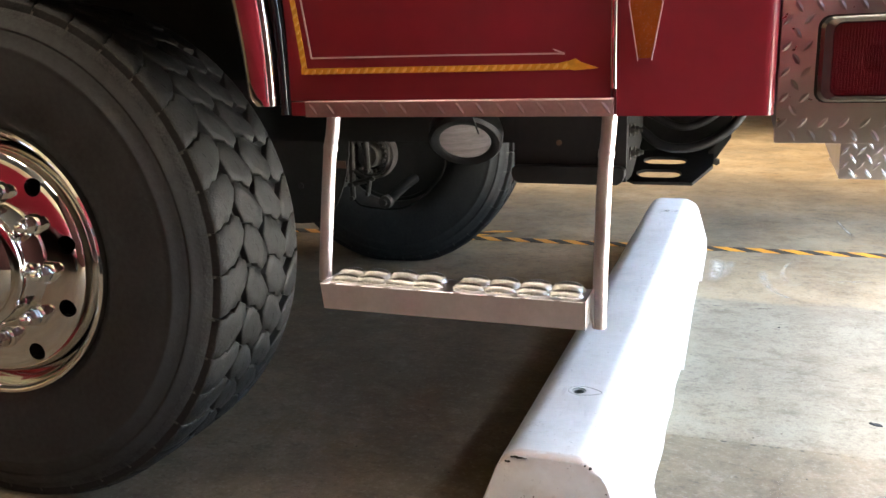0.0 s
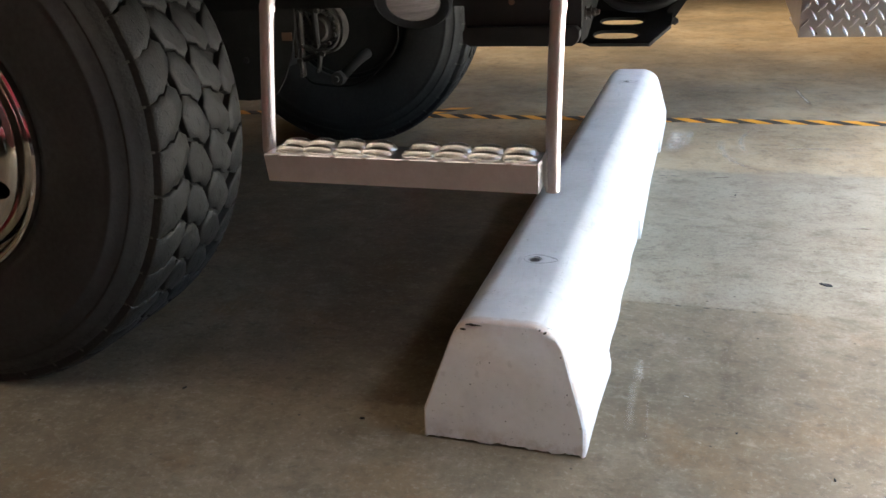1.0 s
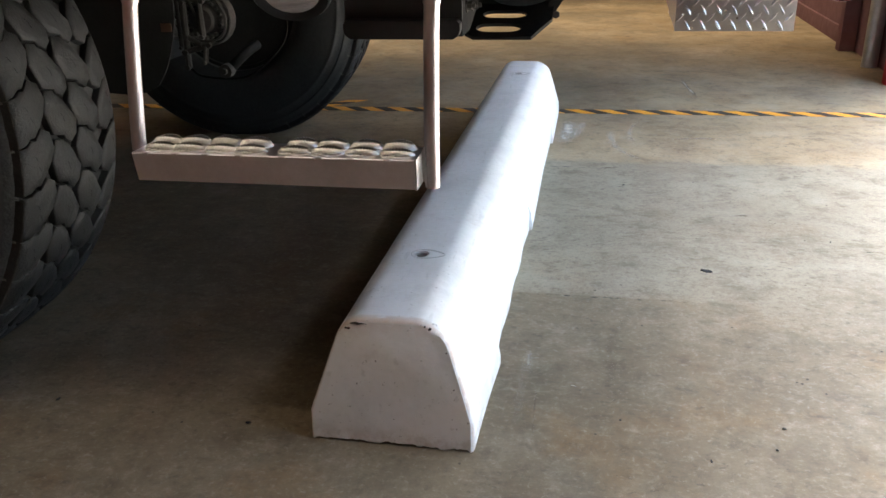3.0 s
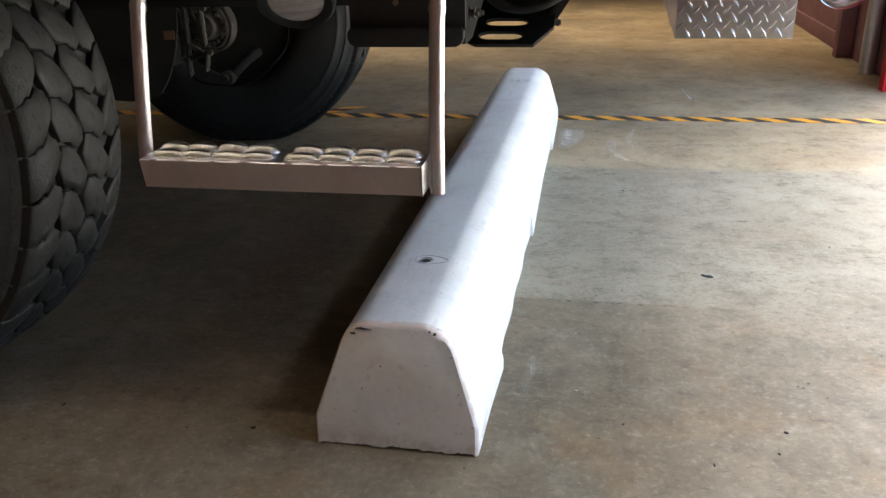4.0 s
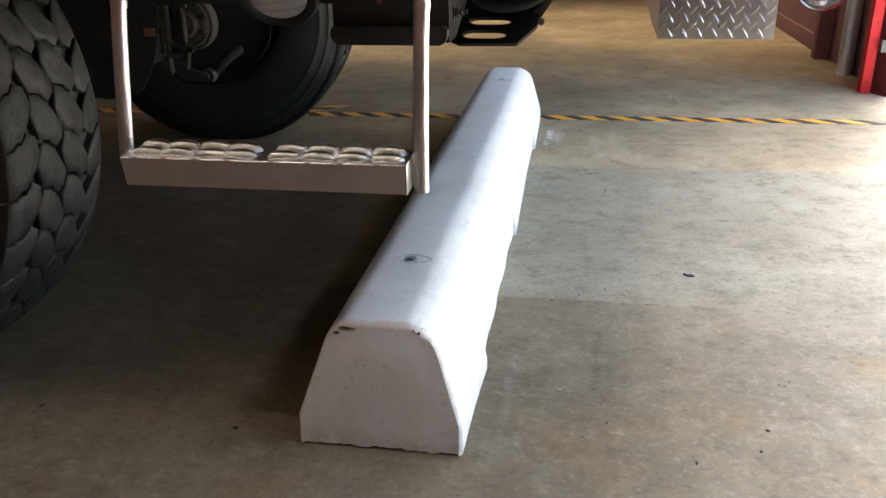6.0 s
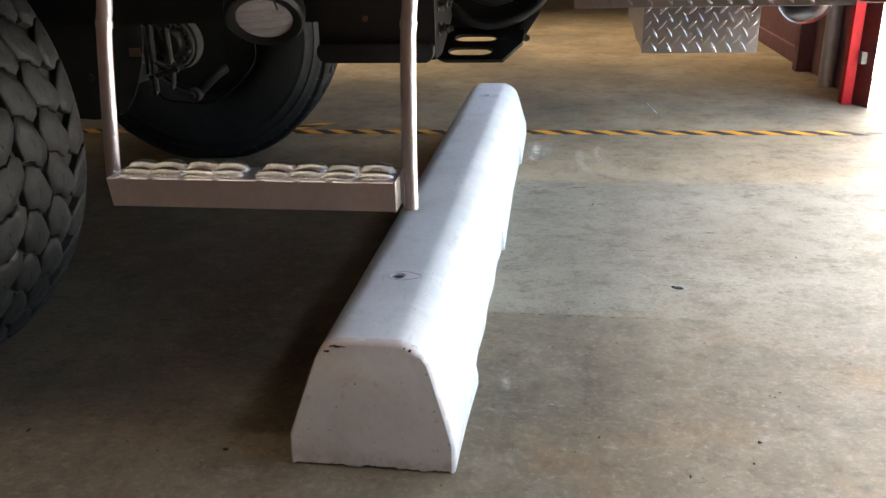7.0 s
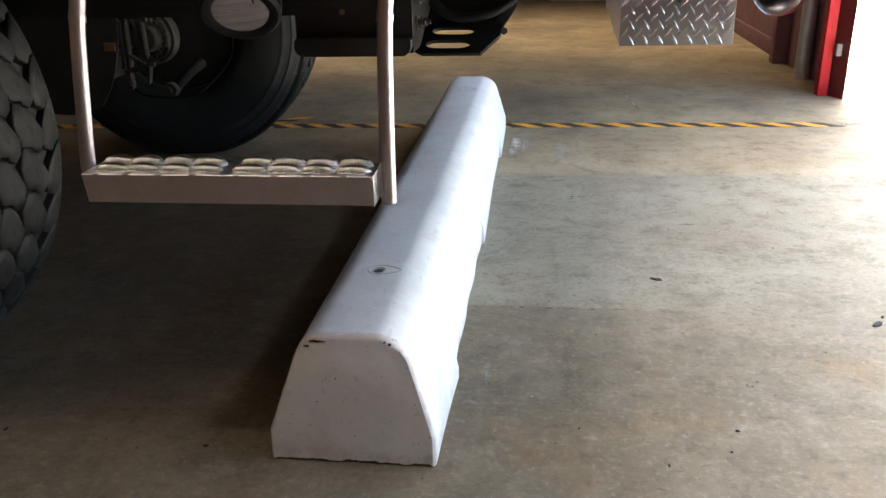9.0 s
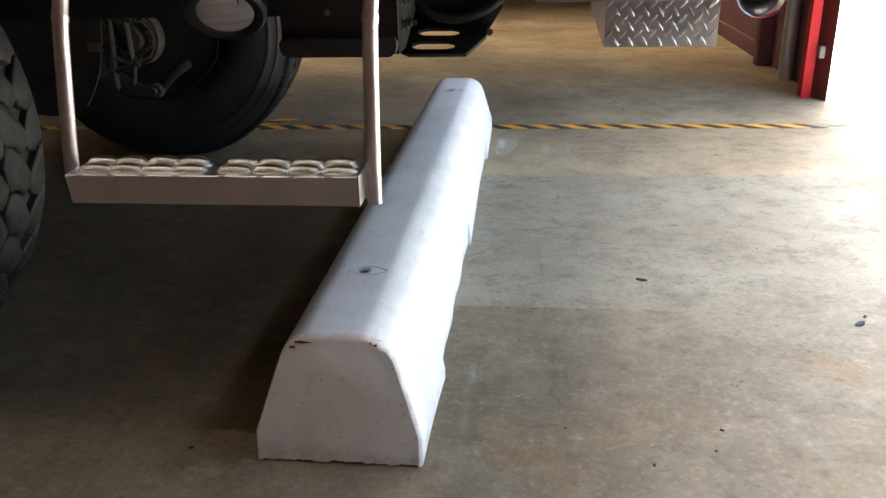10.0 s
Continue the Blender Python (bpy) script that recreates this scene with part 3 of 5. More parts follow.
# ---- hazard tape on the floor ----
def tape_strip(name, x0, x1, y0, y1, label, w=0.08, period=0.152, lean=0.085):
    """Striped tape: every slanted band is a thin piece of its own."""
    root = thing(name, label, "floor tape")
    L = math.hypot(x1 - x0, y1 - y0)
    m = Matrix.Translation((x0, y0, 0)) @ Matrix.Rotation(math.atan2(y1 - y0, x1 - x0), 4, "Z")
    kinds = []
    for mat in (M["yellow"], M["tape_black"]):
        bm = bmesh.new()
        q = [(lean, 0), (lean + period / 2, 0), (period / 2, w), (0, w)]
        lo = [bm.verts.new((x, y, 0.0004)) for x, y in q]
        hi = [bm.verts.new((x, y, 0.0020)) for x, y in q]
        bm.faces.new(hi)
        for i in range(4):
            bm.faces.new((lo[i], lo[(i + 1) % 4], hi[(i + 1) % 4], hi[i]))
        me = bpy.data.meshes.new("band")
        bm.to_mesh(me)
        bm.free()
        me.materials.append(mat)
        kinds.append(me)
    for k in range(int((L - lean) / (period / 2))):
        band = new("yellow_band" if k % 2 == 0 else "black_band", kinds[k % 2])
        band.parent = root
        band.matrix_local = m @ Matrix.Translation((k * period / 2, 0, 0))
    return root


tape_strip("floor_tape", -3.6, 1.96, 2.655, 2.774, "yellow and black striped hazard tape stuck on the floor")
tape_strip("floor_tape", -0.93, -0.70, 2.735, 2.965, "short loose end of striped hazard tape on the floor", 0.07)

# ---- scuffs of white paint on the floor ----
def scuff(name, pts, widths, strength, label, tint=(0.62, 0.56, 0.46)):
    """A thin smear along points, broken up by its grain."""
    line = smooth_line([(x, y, 0.0012) for x, y in pts], 6)
    verts, faces, fade = [], [], []
    across = 7
    for i, p in enumerate(line):
        d = (line[min(i + 1, len(line) - 1)] - line[max(i - 1, 0)]).normalized()
        nrm = Vector((-d.y, d.x, 0))
        w = (widths[0] + (widths[1] - widths[0]) * i / (len(line) - 1)) * 1.5
        along = min(1.0, 4.0 * min(i, len(line) - 1 - i) / (len(line) - 1))
        for k in range(across):
            u = k / (across - 1) - 0.5
            verts.append(p + nrm * w * u)
            fade.append(along * (0.5 + 0.5 * math.cos(u * math.tau)))
            if i and k:
                c = i * across + k
                faces.append((c - across - 1, c - across, c, c - 1))
    me = bpy.data.meshes.new(name)
    me.from_pydata(verts, [], faces)
    me.attributes.new("fade", "FLOAT", "POINT").data.foreach_set("value", fade)
    mat = bpy.data.materials.new(name)
    mat.use_nodes = True
    n, l = mat.node_tree.nodes, mat.node_tree.links
    b = n["Principled BSDF"]
    b.inputs["Base Color"].default_value = (*tint, 1)
    b.inputs["Roughness"].default_value = 0.6
    geo = n.new("ShaderNodeTexCoord")
    t = n.new("ShaderNodeTexNoise")
    t.inputs["Scale"].default_value = 22
    t.inputs["Detail"].default_value = 7
    t.inputs["Roughness"].default_value = 0.75
    l.new(geo.outputs["Object"], t.inputs["Vector"])
    r = n.new("ShaderNodeMapRange")
    r.inputs["From Min"].default_value = 0.34
    r.inputs["From Max"].default_value = 0.56
    r.inputs["To Max"].default_value = strength
    l.new(t.outputs["Fac"], r.inputs["Value"])
    soft = n.new("ShaderNodeAttribute")
    soft.attribute_name = "fade"
    both = n.new("ShaderNodeMath")
    both.operation = "MULTIPLY"
    l.new(r.outputs[0], both.inputs[0])
    l.new(soft.outputs["Fac"], both.inputs[1])
    l.new(both.outputs[0], b.inputs["Alpha"])
    me.materials.append(mat)
    return tagged(new(name, me), label, "scuff mark", "scuffs on the floor")


scuff("paint_scuff", [(0.380, 2.20), (0.392, 2.40), (0.388, 2.60)], (0.065, 0.055), 0.9, "pale paint smear beside the wheel stop")
scuff("paint_scuff", [(0.415, 2.27), (0.435, 2.42), (0.46, 2.58)], (0.05, 0.03), 0.6, "faint pale smear beside the wheel stop")
scuff("paint_scuff", [(0.715, 2.62), (0.675, 2.48), (0.665, 2.36), (0.685, 2.20)], (0.018, 0.03), 0.45, "curved pale scuff on the floor")
scuff("paint_scuff", [(0.60, 2.46), (0.585, 2.32), (0.605, 2.16), (0.65, 2.06), (0.70, 2.00)], (0.045, 0.018), 0.45, "faint curved pale scuff on the floor")
scuff("paint_scuff", [(0.978, 3.60), (0.995, 3.38), (1.025, 3.14)], (0.012, 0.018), 0.95, "thin pale scratch on the floor")
scuff("paint_scuff", [(0.84, 2.30), (0.95, 2.32), (1.06, 2.33)], (0.022, 0.022), 0.45, "row of pale specks on the floor")
scuff("paint_scuff", [(0.437, 0.06), (0.432, 0.17), (0.430, 0.24)], (0.006, 0.003), 0.2, "faint pale drip marks on the floor")
scuff("paint_scuff", [(0.405, 0.30), (0.402, 0.36), (0.404, 0.40)], (0.016, 0.010), 0.5, "small pale paint spots on the floor")
scuff("paint_scuff", [(0.400, 0.10), (0.396, 0.22), (0.392, 0.40)], (0.024, 0.012), 0.16, "faint pale drip marks on the floor")
scuff("paint_scuff", [(0.50, 0.265), (0.507, 0.268), (0.516, 0.262)], (0.007, 0.004), 0.95, "small pale paint spot on the floor")
scuff("rubber_scuff", [(0.60, 0.16), (0.585, 0.36), (0.60, 0.52), (0.65, 0.66)], (0.035, 0.02), 0.16, "faint dark curved rubber mark on the floor", (0.07, 0.06, 0.05))
scuff("rubber_scuff", [(0.545, 1.860), (0.58, 1.862), (0.615, 1.863)], (0.010, 0.008), 0.9, "short dark rubber mark on the floor", (0.06, 0.05, 0.04))
scuff("rubber_scuff", [(1.31, 1.112), (1.34, 1.110), (1.37, 1.116)], (0.006, 0.004), 0.95, "thin dark mark on the floor", (0.05, 0.045, 0.04))
scuff("rubber_scuff", [(0.97, 1.378), (1.0, 1.379), (1.04, 1.376)], (0.016, 0.010), 0.8, "short dark stain on the floor", (0.07, 0.06, 0.05))
scuff("tape_residue", [(1.93, 2.815), (2.0, 2.817), (2.10, 2.82)], (0.07, 0.045), 0.7, "worn dark residue at the torn end of the floor tape", (0.10, 0.085, 0.06))

# ---- fire truck ----
truck = thing("fire_truck", "red fire engine cab with checker plate bumper and big tyres", "fire truck")
def wheel_frame(x, y, z, steer, lean, turned):
    """Pose of a wheel: its axle runs along local y, from the outer side inwards."""
    ax = Vector((-math.sin(steer) * math.cos(lean), math.cos(steer) * math.cos(lean), math.sin(lean)))
    if turned:
        ax = Vector((-ax.x, -ax.y, ax.z))
    up = Vector((0, 0, 1))
    fx = ax.cross(up).normalized()
    m = Matrix((fx, ax, fx.cross(ax))).transposed().to_4x4()
    m.translation = (x, y, z)
    return m


TREADS = 39
PITCH = 360 / TREADS
R_TREAD, R_FLOOR = 0.5985, 0.583
MID = 0.1795     # middle of the tread along the axle


def tyre_mesh():
    """A wide truck tyre round local y: ribbed sidewalls, and between them the floor of the tread's grooves."""
    bm = bmesh.new()
    half = [(0.018, 0.283), (0.000, 0.296), (-0.014, 0.310), (-0.026, 0.335), (-0.034, 0.370), (-0.0375, 0.405), (-0.038, 0.440), (-0.036, 0.470), (-0.0348, 0.480), (-0.0362, 0.4845), (-0.0350, 0.490), (-0.0315, 0.494),
            (-0.026, 0.512), (-0.0230, 0.520), (-0.0242, 0.525), (-0.0222, 0.530), (-0.0185, 0.534), (-0.012, 0.548), (-0.005, 0.562), (0.003, 0.570), (0.014, 0.575), (0.06, 0.580), (0.12, 0.582), (MID, R_FLOOR)]
    prof = half + [(2 * MID - y, r) for y, r in half[-2::-1]]
    lathe(bm, prof, (0, 0), 156, close=True)
    return bm


def crown(y):
    """Radius of the worn tread face, which falls away towards its shoulders."""
    u = abs(y - MID) / MID
    return R_TREAD - 0.004 * u * u - 0.010 * max(0.0, (u - 0.80) / 0.20) ** 2


def tread_blocks():
    """Three block shapes of the tread: outer shoulder, middle, inner shoulder; (degrees, metres along the axle)."""
    hexa = [(5.0, -0.034), (4.65, -0.0105), (3.95, -0.007), (3.6, 0.003), (2.4, 0.0165), (-1.9, 0.0485), (-4.6, 0.0415), (-5.9, 0.0195), (-5.2, 0.007), (-4.9, 0.0005), (-4.1, -0.004), (-3.5, -0.0375), (1.2, -0.0530)]
    slit = [(0.05, -0.0015), (0.35, 0.012), (1.3, 0.024), (1.25, 0.036), (3.0, 0.0575)]
    right = [(1.9, 0.083), (-1.0, 0.090), (-3.6, 0.0755)]
    shoulder = slit + right + [(a - PITCH + 0.28 + 0.5 * y / 0.055, y) for a, y in slit[::-1]] + [(-PITCH * 0.75, -0.0015), (-PITCH * 0.5, -0.0015), (-PITCH * 0.25, -0.0015)]
    shoulder = [(a - 0.14, y) for a, y in shoulder]
    inner = [(-a, 2 * MID - y) for a, y in shoulder]
    made = []
    for kind, shape in (("outer", shoulder), ("mid", hexa), ("inner", inner)):
        random.seed(len(kind))
        shape = [(a + random.uniform(-0.06, 0.06), y + (random.uniform(-0.0005, 0.0005) if 0.0 != y else 0)) for a, y in shape]
        yc = 0.1335 if kind == "mid" else 0.0
        shape = [(a, y + yc) for a, y in shape]
        ca, cy = sum(a for a, _ in shape) / len(shape), sum(y for _, y in shape) / len(shape)
        bm = bmesh.new()

        def at(a, y, r):
            an = radians(a)
            return bm.verts.new((r * math.cos(an), y, r * math.sin(an)))

        levels = []
        for depth, grow in ((0.022, 1.03), (0.0050, 1.02), (0.0022, 1.014), (0.0, 0.985), (-0.0002, 0.50)):
            levels.append([at(ca + (a - ca) * grow, cy + (y - cy) * grow, crown(cy + (y - cy) * grow) - depth) for a, y in shape])
        k = len(shape)
        for lev, (p, q) in enumerate(zip(levels, levels[1:])):
            for i in range(k):
                f = bm.faces.new((p[i], p[(i + 1) % k], q[(i + 1) % k], q[i]))
                f.material_index = 3 if lev == 2 else 0
                f.smooth = lev > 2
        c = at(ca, cy, crown(cy) + 0.0004)
        for i in range(k):
            bm.faces.new((levels[-1][i], levels[-1][(i + 1) % k], c)).smooth = True
        # bent slits in the face: near-black strips laid on top for their inner shade
        way = -1 if kind == "inner" else 1
        runs = (((0.9, -0.004), (0.2, 0.002)), ((0.2, 0.002), (-0.9, 0.004))) if kind == "mid" else (((1.5, -0.007), (0.5, 0.000)), ((-0.6, 0.002), (-1.6, 0.007)))
        for (a0, q0), (a1, q1) in runs:
            face = [at(ca + way * a, cy + way * q + w, crown(cy) + 0.0011) for a, q, w in ((a0, q0, -0.0013), (a1, q1, -0.0013), (a1, q1, 0.0013), (a0, q0, 0.0013))]
            bm.faces.new(face).material_index = 2
        if kind != "mid":
            # dusty ribs that run down the side from the slits
            line = ((0.584, 0.0025), (0.574, -0.0016), (0.565, -0.0052), (0.556, -0.0092))
            ring = [[at(way * -0.14 + da, y if kind == "outer" else 2 * MID - y, r) for da in (-0.30, 0.0, 0.30)] for r, y in line]
            for p, q in zip(ring, ring[1:]):
                for i in range(2):
                    bm.faces.new((p[i], p[i + 1], q[i + 1], q[i])).material_index = 1
        me = bpy.data.meshes.new("tread_block")
        bmesh.ops.recalc_face_normals(bm, faces=bm.faces)
        bm.to_mesh(me)
        bm.free()
        for m in ("tread", "dusty_rubber", "slit", "worn_edge"):
            me.materials.append(M[m])
        made.append(me)
    return made


BLOCKS = tread_blocks()


def grounded(me, m):
    """Presses a mesh flat where it would reach into the floor."""
    back = m.inverted()
    for v in me.vertices:
        w = m @ v.co
        if w.z < 0.0012:
            w.z = 0.0012
            v.co = back @ w


def wheel(name, far, place):
    root = new(name)
    root.parent = truck
    root.matrix_world = place
    bpy.context.view_layer.update()
    tagged(root, "big road wheel with wide block tread tyre and chrome rim")

    def put(nm, bm, mat, label=""):
        return part(nm, bm, mat, root, label)
    tyre = put("tyre", tyre_mesh(), M["rubber"], "black rubber tyre with hexagonal tread blocks")
    tyre.data.materials.append(M["tread"])
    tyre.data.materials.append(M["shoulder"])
    # the shoulder band's paler rubber carries the door light it catches
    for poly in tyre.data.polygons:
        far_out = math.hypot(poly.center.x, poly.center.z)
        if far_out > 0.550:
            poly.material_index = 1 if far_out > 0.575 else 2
    grounded(tyre.data, place)
    random.seed(23)
    for me, along, shift in ((BLOCKS[0], 0.0, -1.7), (BLOCKS[1], 0.0, -6.4), (BLOCKS[1], 0.092, -5.9), (BLOCKS[2], 0.0, -9.9)):
        for k in range(TREADS):
            m = Matrix.Translation((0, along, 0)) @ Matrix.Rotation(-radians(shift + k * PITCH + random.uniform(-0.25, 0.25)), 4, "Y")
            low = min((place @ m @ v.co).z for v in me.vertices)
            block = new("tread_block", me)
            if low < 0.0012:
                block.data = me.copy()
                grounded(block.data, place @ m)
            block.parent = root
            block.matrix_local = m
    # far wheel: shade under the truck is put into black rim, disc and drum
    bm = bmesh.new()
    lathe(bm, [(0.32, 0.293), (0.32, 0.268), (0.06, 0.268), (0.022, 0.267), (0.012, 0.272), (0.000, 0.284), (-0.010, 0.290), (-0.0235, 0.2945), (-0.031, 0.300), (-0.0335, 0.306), (-0.0315, 0.3115), (-0.025, 0.314), (-0.012, 0.313), (0.008, 0.302)], (0, 0), 96)
    put("rim", bm, M["undercoat"] if far else M["chrome"], "dark inner side of the rim" if far else "polished chrome rim")
    # disc with ten round hand holes
    N = 10
    bm = bmesh.new()
    lathe(bm, [(0.016, 0.2685), (0.000, 0.2675), (-0.016, 0.264), (-0.028, 0.2585), (-0.0345, 0.250), (-0.037, 0.238), (-0.0385, 0.205), (-0.040, 0.165), (-0.040, 0.100), (-0.026, 0.100), (-0.026, 0.235), (0.006, 0.262)], (0, 0), 120, close=True)
    disc = put("disc", bm, M["undercoat"] if far else M["chrome"], "chrome wheel disc with round hand holes")
    bm = bmesh.new()
    for k in range(N):
        a = radians(12 + 36 * k)
        x, z = 0.2335 * math.cos(a), 0.2335 * math.sin(a)
        tube(bm, [(x, -0.15, z), (x, 0.10, z)], 0.0205, 24)
    cutter = solid("cutter", bm, M["black"])
    cutter.matrix_world = place
    mod = disc.modifiers.new("holes", "BOOLEAN")
    mod.object, mod.solver = cutter, "EXACT"
    bpy.context.view_layer.update()
    me = bpy.data.meshes.new_from_object(disc.evaluated_get(bpy.context.evaluated_depsgraph_get()))
    disc.modifiers.remove(mod)
    me.set_sharp_from_angle(angle=radians(34))
    disc.data = me
    bpy.data.objects.remove(cutter)
    bm = bmesh.new()
    lathe(bm, [(-0.038, 0.148), (-0.060, 0.1465), (-0.078, 0.1455), (-0.0835, 0.142), (-0.085, 0.136), (-0.085, 0.124), (-0.0825, 0.121), (-0.0825, 0.116), (-0.086, 0.113), (-0.098, 0.104), (-0.108, 0.085), (-0.112, 0.05), (-0.113, 0.0005)], (0, 0), 64)
    put("hub_cover", bm, M["chrome"], "chrome hub cover")
    for k in range(N):
        a = radians(-4.5 + 36 * k)
        c = (0.1765 * math.cos(a), 0.1765 * math.sin(a))
        bm = bmesh.new()
        lathe(bm, [(-0.0385, 0.0245), (-0.0440, 0.0245), (-0.0465, 0.0205), (-0.0470, 0.0190)], c, 18)
        lathe(bm, [(-0.0460, 0.0190), (-0.0570, 0.0188), (-0.0575, 0.0180), (-0.0580, 0.0188), (-0.0675, 0.0186), (-0.0700, 0.0160)], c, 6)
        for f in bm.faces:
            f.smooth = False
        lathe(bm, [(-0.0690, 0.0155), (-0.0760, 0.0152), (-0.0830, 0.0130), (-0.0875, 0.0085), (-0.0895, 0.0005)], c, 18)
        put("lug_nut", bm, M["chrome"], "chrome acorn lug nut")
    bm = bmesh.new()
    lathe(bm, [(0.08, 0.20), (0.10, 0.21), (0.26, 0.21), (0.27, 0.225), (0.31, 0.266), (0.315, 0.10), (0.315, 0.0005)], (0, 0), 48)
    put("brake_drum", bm, M["undercoat"] if far else M["dirty"], "dark brake drum")


wheel("front_wheel", False, wheel_frame(-1.1228, 0.0, 0.5835, 0.071, -0.0539, False))
wheel("front_wheel", True, wheel_frame(-1.128, 2.560, 0.588, 0.10, -0.031, True))

# cab: shell panels
bm = bmesh.new()
arch = [(-0.316, 0.936), (-0.315, 0.98), (-0.315, 1.06), (-0.318, 1.13), (-0.328, 1.21), (-0.357, 1.30), (-0.44, 1.42), (-0.44, 2.5), (0.278, 2.5), (0.278, 0.936)]
prism(bm, arch, 1, 0.0, 0.045, 0.003)
door = part("door", bm, M["red"], truck, "glossy red cab door with gold and pale striping")
bm = bmesh.new()
edge = [(-0.327, 0.912), (-0.3265, 0.96), (-0.3265, 1.02), (-0.3285, 1.08), (-0.333, 1.13), (-0.342, 1.18), (-0.356, 1.23), (-0.386, 1.30), (-0.45, 1.385)]
tube(bm, smooth_line([(x, -0.0025, z) for x, z in edge]), 0.0088, 14)
tube(bm, smooth_line([(x + 0.0095, -0.001, z) for x, z in edge]), 0.0022, 8)
part("arch_seal", bm, material("glossy_black_rubber", (0.010, 0.011, 0.014), 0.22, 0, spots=0.2, scale=20, coat=0.3), truck, "black rubber seal along the wheel arch")
bm = bmesh.new()
box(bm, (-0.316, 0.001, 0.909), (-0.281, 0.045, 0.9345), 0.002)
box(bm, (0.2795, 0.006, 0.909), (0.2855, 0.045, 2.5))
part("sill", bm, M["red"], truck, "red painted door sill")

# chrome ring round the wheel arch: a rounded section swept along the arch
bm = bmesh.new()
path = [(-0.3365, 0.929), (-0.3365, 0.935), (-0.336, 0.945), (-0.336, 0.98), (-0.3365, 1.02), (-0.339, 1.07), (-0.3435, 1.12), (-0.352, 1.18), (-0.366, 1.23), (-0.40, 1.30), (-0.468, 1.385), (-0.58, 1.46), (-0.80, 1.51), (-1.13, 1.53)]
path += [(-2.26 - x, z) for x, z in path[-2::-1]]
# the lip: a short outer side, a tight crest, and a broad face that slopes back into the well
section = [(0.0, -0.0018), (0.0005, -0.012), (0.002, -0.0185), (0.005, -0.0235), (0.010, -0.0265), (0.017, -0.0280), (0.030, -0.0278), (0.046, -0.0255), (0.056, -0.022), (0.062, -0.016), (0.0645, -0.006), (0.065, 0.010), (0.058, 0.012), (0.050, -0.012), (0.020, -0.018), (0.010, -0.0018)]
rings = []
for i, (x, z) in enumerate(path):
    a, b = path[max(i - 1, 0)], path[min(i + 1, len(path) - 1)]
    d = Vector((b[0] - a[0], 0, b[1] - a[1])).normalized()
    out = Vector((d.z, 0, -d.x))
    k = min(i, len(path) - 1 - i)
    w = (0.74, 0.88, 0.98)[k] if k < 3 else 1.0 + 0.045 * (k - 3)
    rings.append([bm.verts.new(Vector((x, 0, z)) - out * (u * min(w, 1.25)) + Vector((0, v, 0))) for u, v in section])
for r0, r1 in zip(rings, rings[1:]):
    for k in range(len(section)):
        bm.faces.new((r0[k], r0[(k + 1) % len(section)], r1[(k + 1) % len(section)], r1[k])).smooth = True
bm.faces.new(rings[0])
bm.faces.new(rings[-1][::-1])
part("arch_trim", bm, M["chrome"], truck, "polished chrome trim round the wheel arch")

# striping on the door
def ribbon(bm, pts, w, y=-0.0012):
    """A flat band along points (x, z) on the door, a little proud of it."""
    V = [Vector((x, 0, z)) for x, z in pts]
    prev = None
    for i, p in enumerate(V):
        d = (V[min(i + 1, len(V) - 1)] - V[max(i - 1, 0)]).normalized()
        n = Vector((-d.z, 0, d.x))
        ww = w[i] if isinstance(w, list) else w
        a, b = p + n * ww / 2, p - n * ww / 2
        cur = [bm.verts.new((a.x, y, a.z)), bm.verts.new((b.x, y, b.z)), bm.verts.new((a.x, 0.0, a.z)), bm.verts.new((b.x, 0.0, b.z))]
        if prev:
            for q in ((0, 1), (2, 0), (1, 3)):
                bm.faces.new((prev[q[0]], prev[q[1]], cur[q[1]], cur[q[0]]))
        prev = cur


bm = bmesh.new()
ribbon(bm, [(-0.345, 1.28), (-0.315, 1.20), (-0.296, 1.117), (-0.287, 1.05), (-0.281, 0.9955)], 0.0105)
ribbon(bm, [(-0.2875, 0.990), (-0.10, 0.989), (0.10, 0.988), (0.19, 0.988), (0.210, 0.990), (0.219, 0.991), (0.230, 0.988), (0.257, 0.9845)], [0.0105, 0.0105, 0.0105, 0.0105, 0.014, 0.019, 0.012, 0.0012])
part("gold_stripe", bm, M["gold"], door, "gold leaf rope-pattern stripe")
# the twisted rope of the stripe: short slanted ridges
bm = bmesh.new()
for k in range(33):
    x = -0.281 + 0.0150 * k
    ribbon(bm, [(x, 0.9845), (x + 0.0045, 0.9882), (x + 0.0080, 0.9930)], [0.002, 0.0050, 0.002], -0.0026)
for k in range(9):
    z = 0.998 + 0.0145 * k
    x = -0.2815 - 0.0148 * ((z - 0.9925) / 0.125) ** 1.25
    ribbon(bm, [(x - 0.004, z), (x, z + 0.004), (x + 0.004, z + 0.0085)], [0.002, 0.0042, 0.002], -0.0024)
part("rope_twist", bm, material("pale_gold_leaf", (0.88, 0.50, 0.10), 0.45, 0.1, spots=0.2, scale=60), door, "raised pale gold twists of the stripe")
bm = bmesh.new()
ribbon(bm, [(-0.325, 1.28), (-0.297, 1.20), (-0.279, 1.117), (-0.271, 1.06), (-0.265, 1.015)], 0.0028)
ribbon(bm, [(-0.2662, 1.0135), (0.0, 1.0115), (0.19, 1.009), (0.203, 1.0075)], [0.0028, 0.0028, 0.0028, 0.001])
ribbon(bm, [(0.183, 1.0165), (0.192, 1.0125), (0.203, 1.0085)], [0.001, 0.003, 0.002])
part("pinstripe", bm, M["line"], door, "thin pale pinstripe")
bm = bmesh.new()
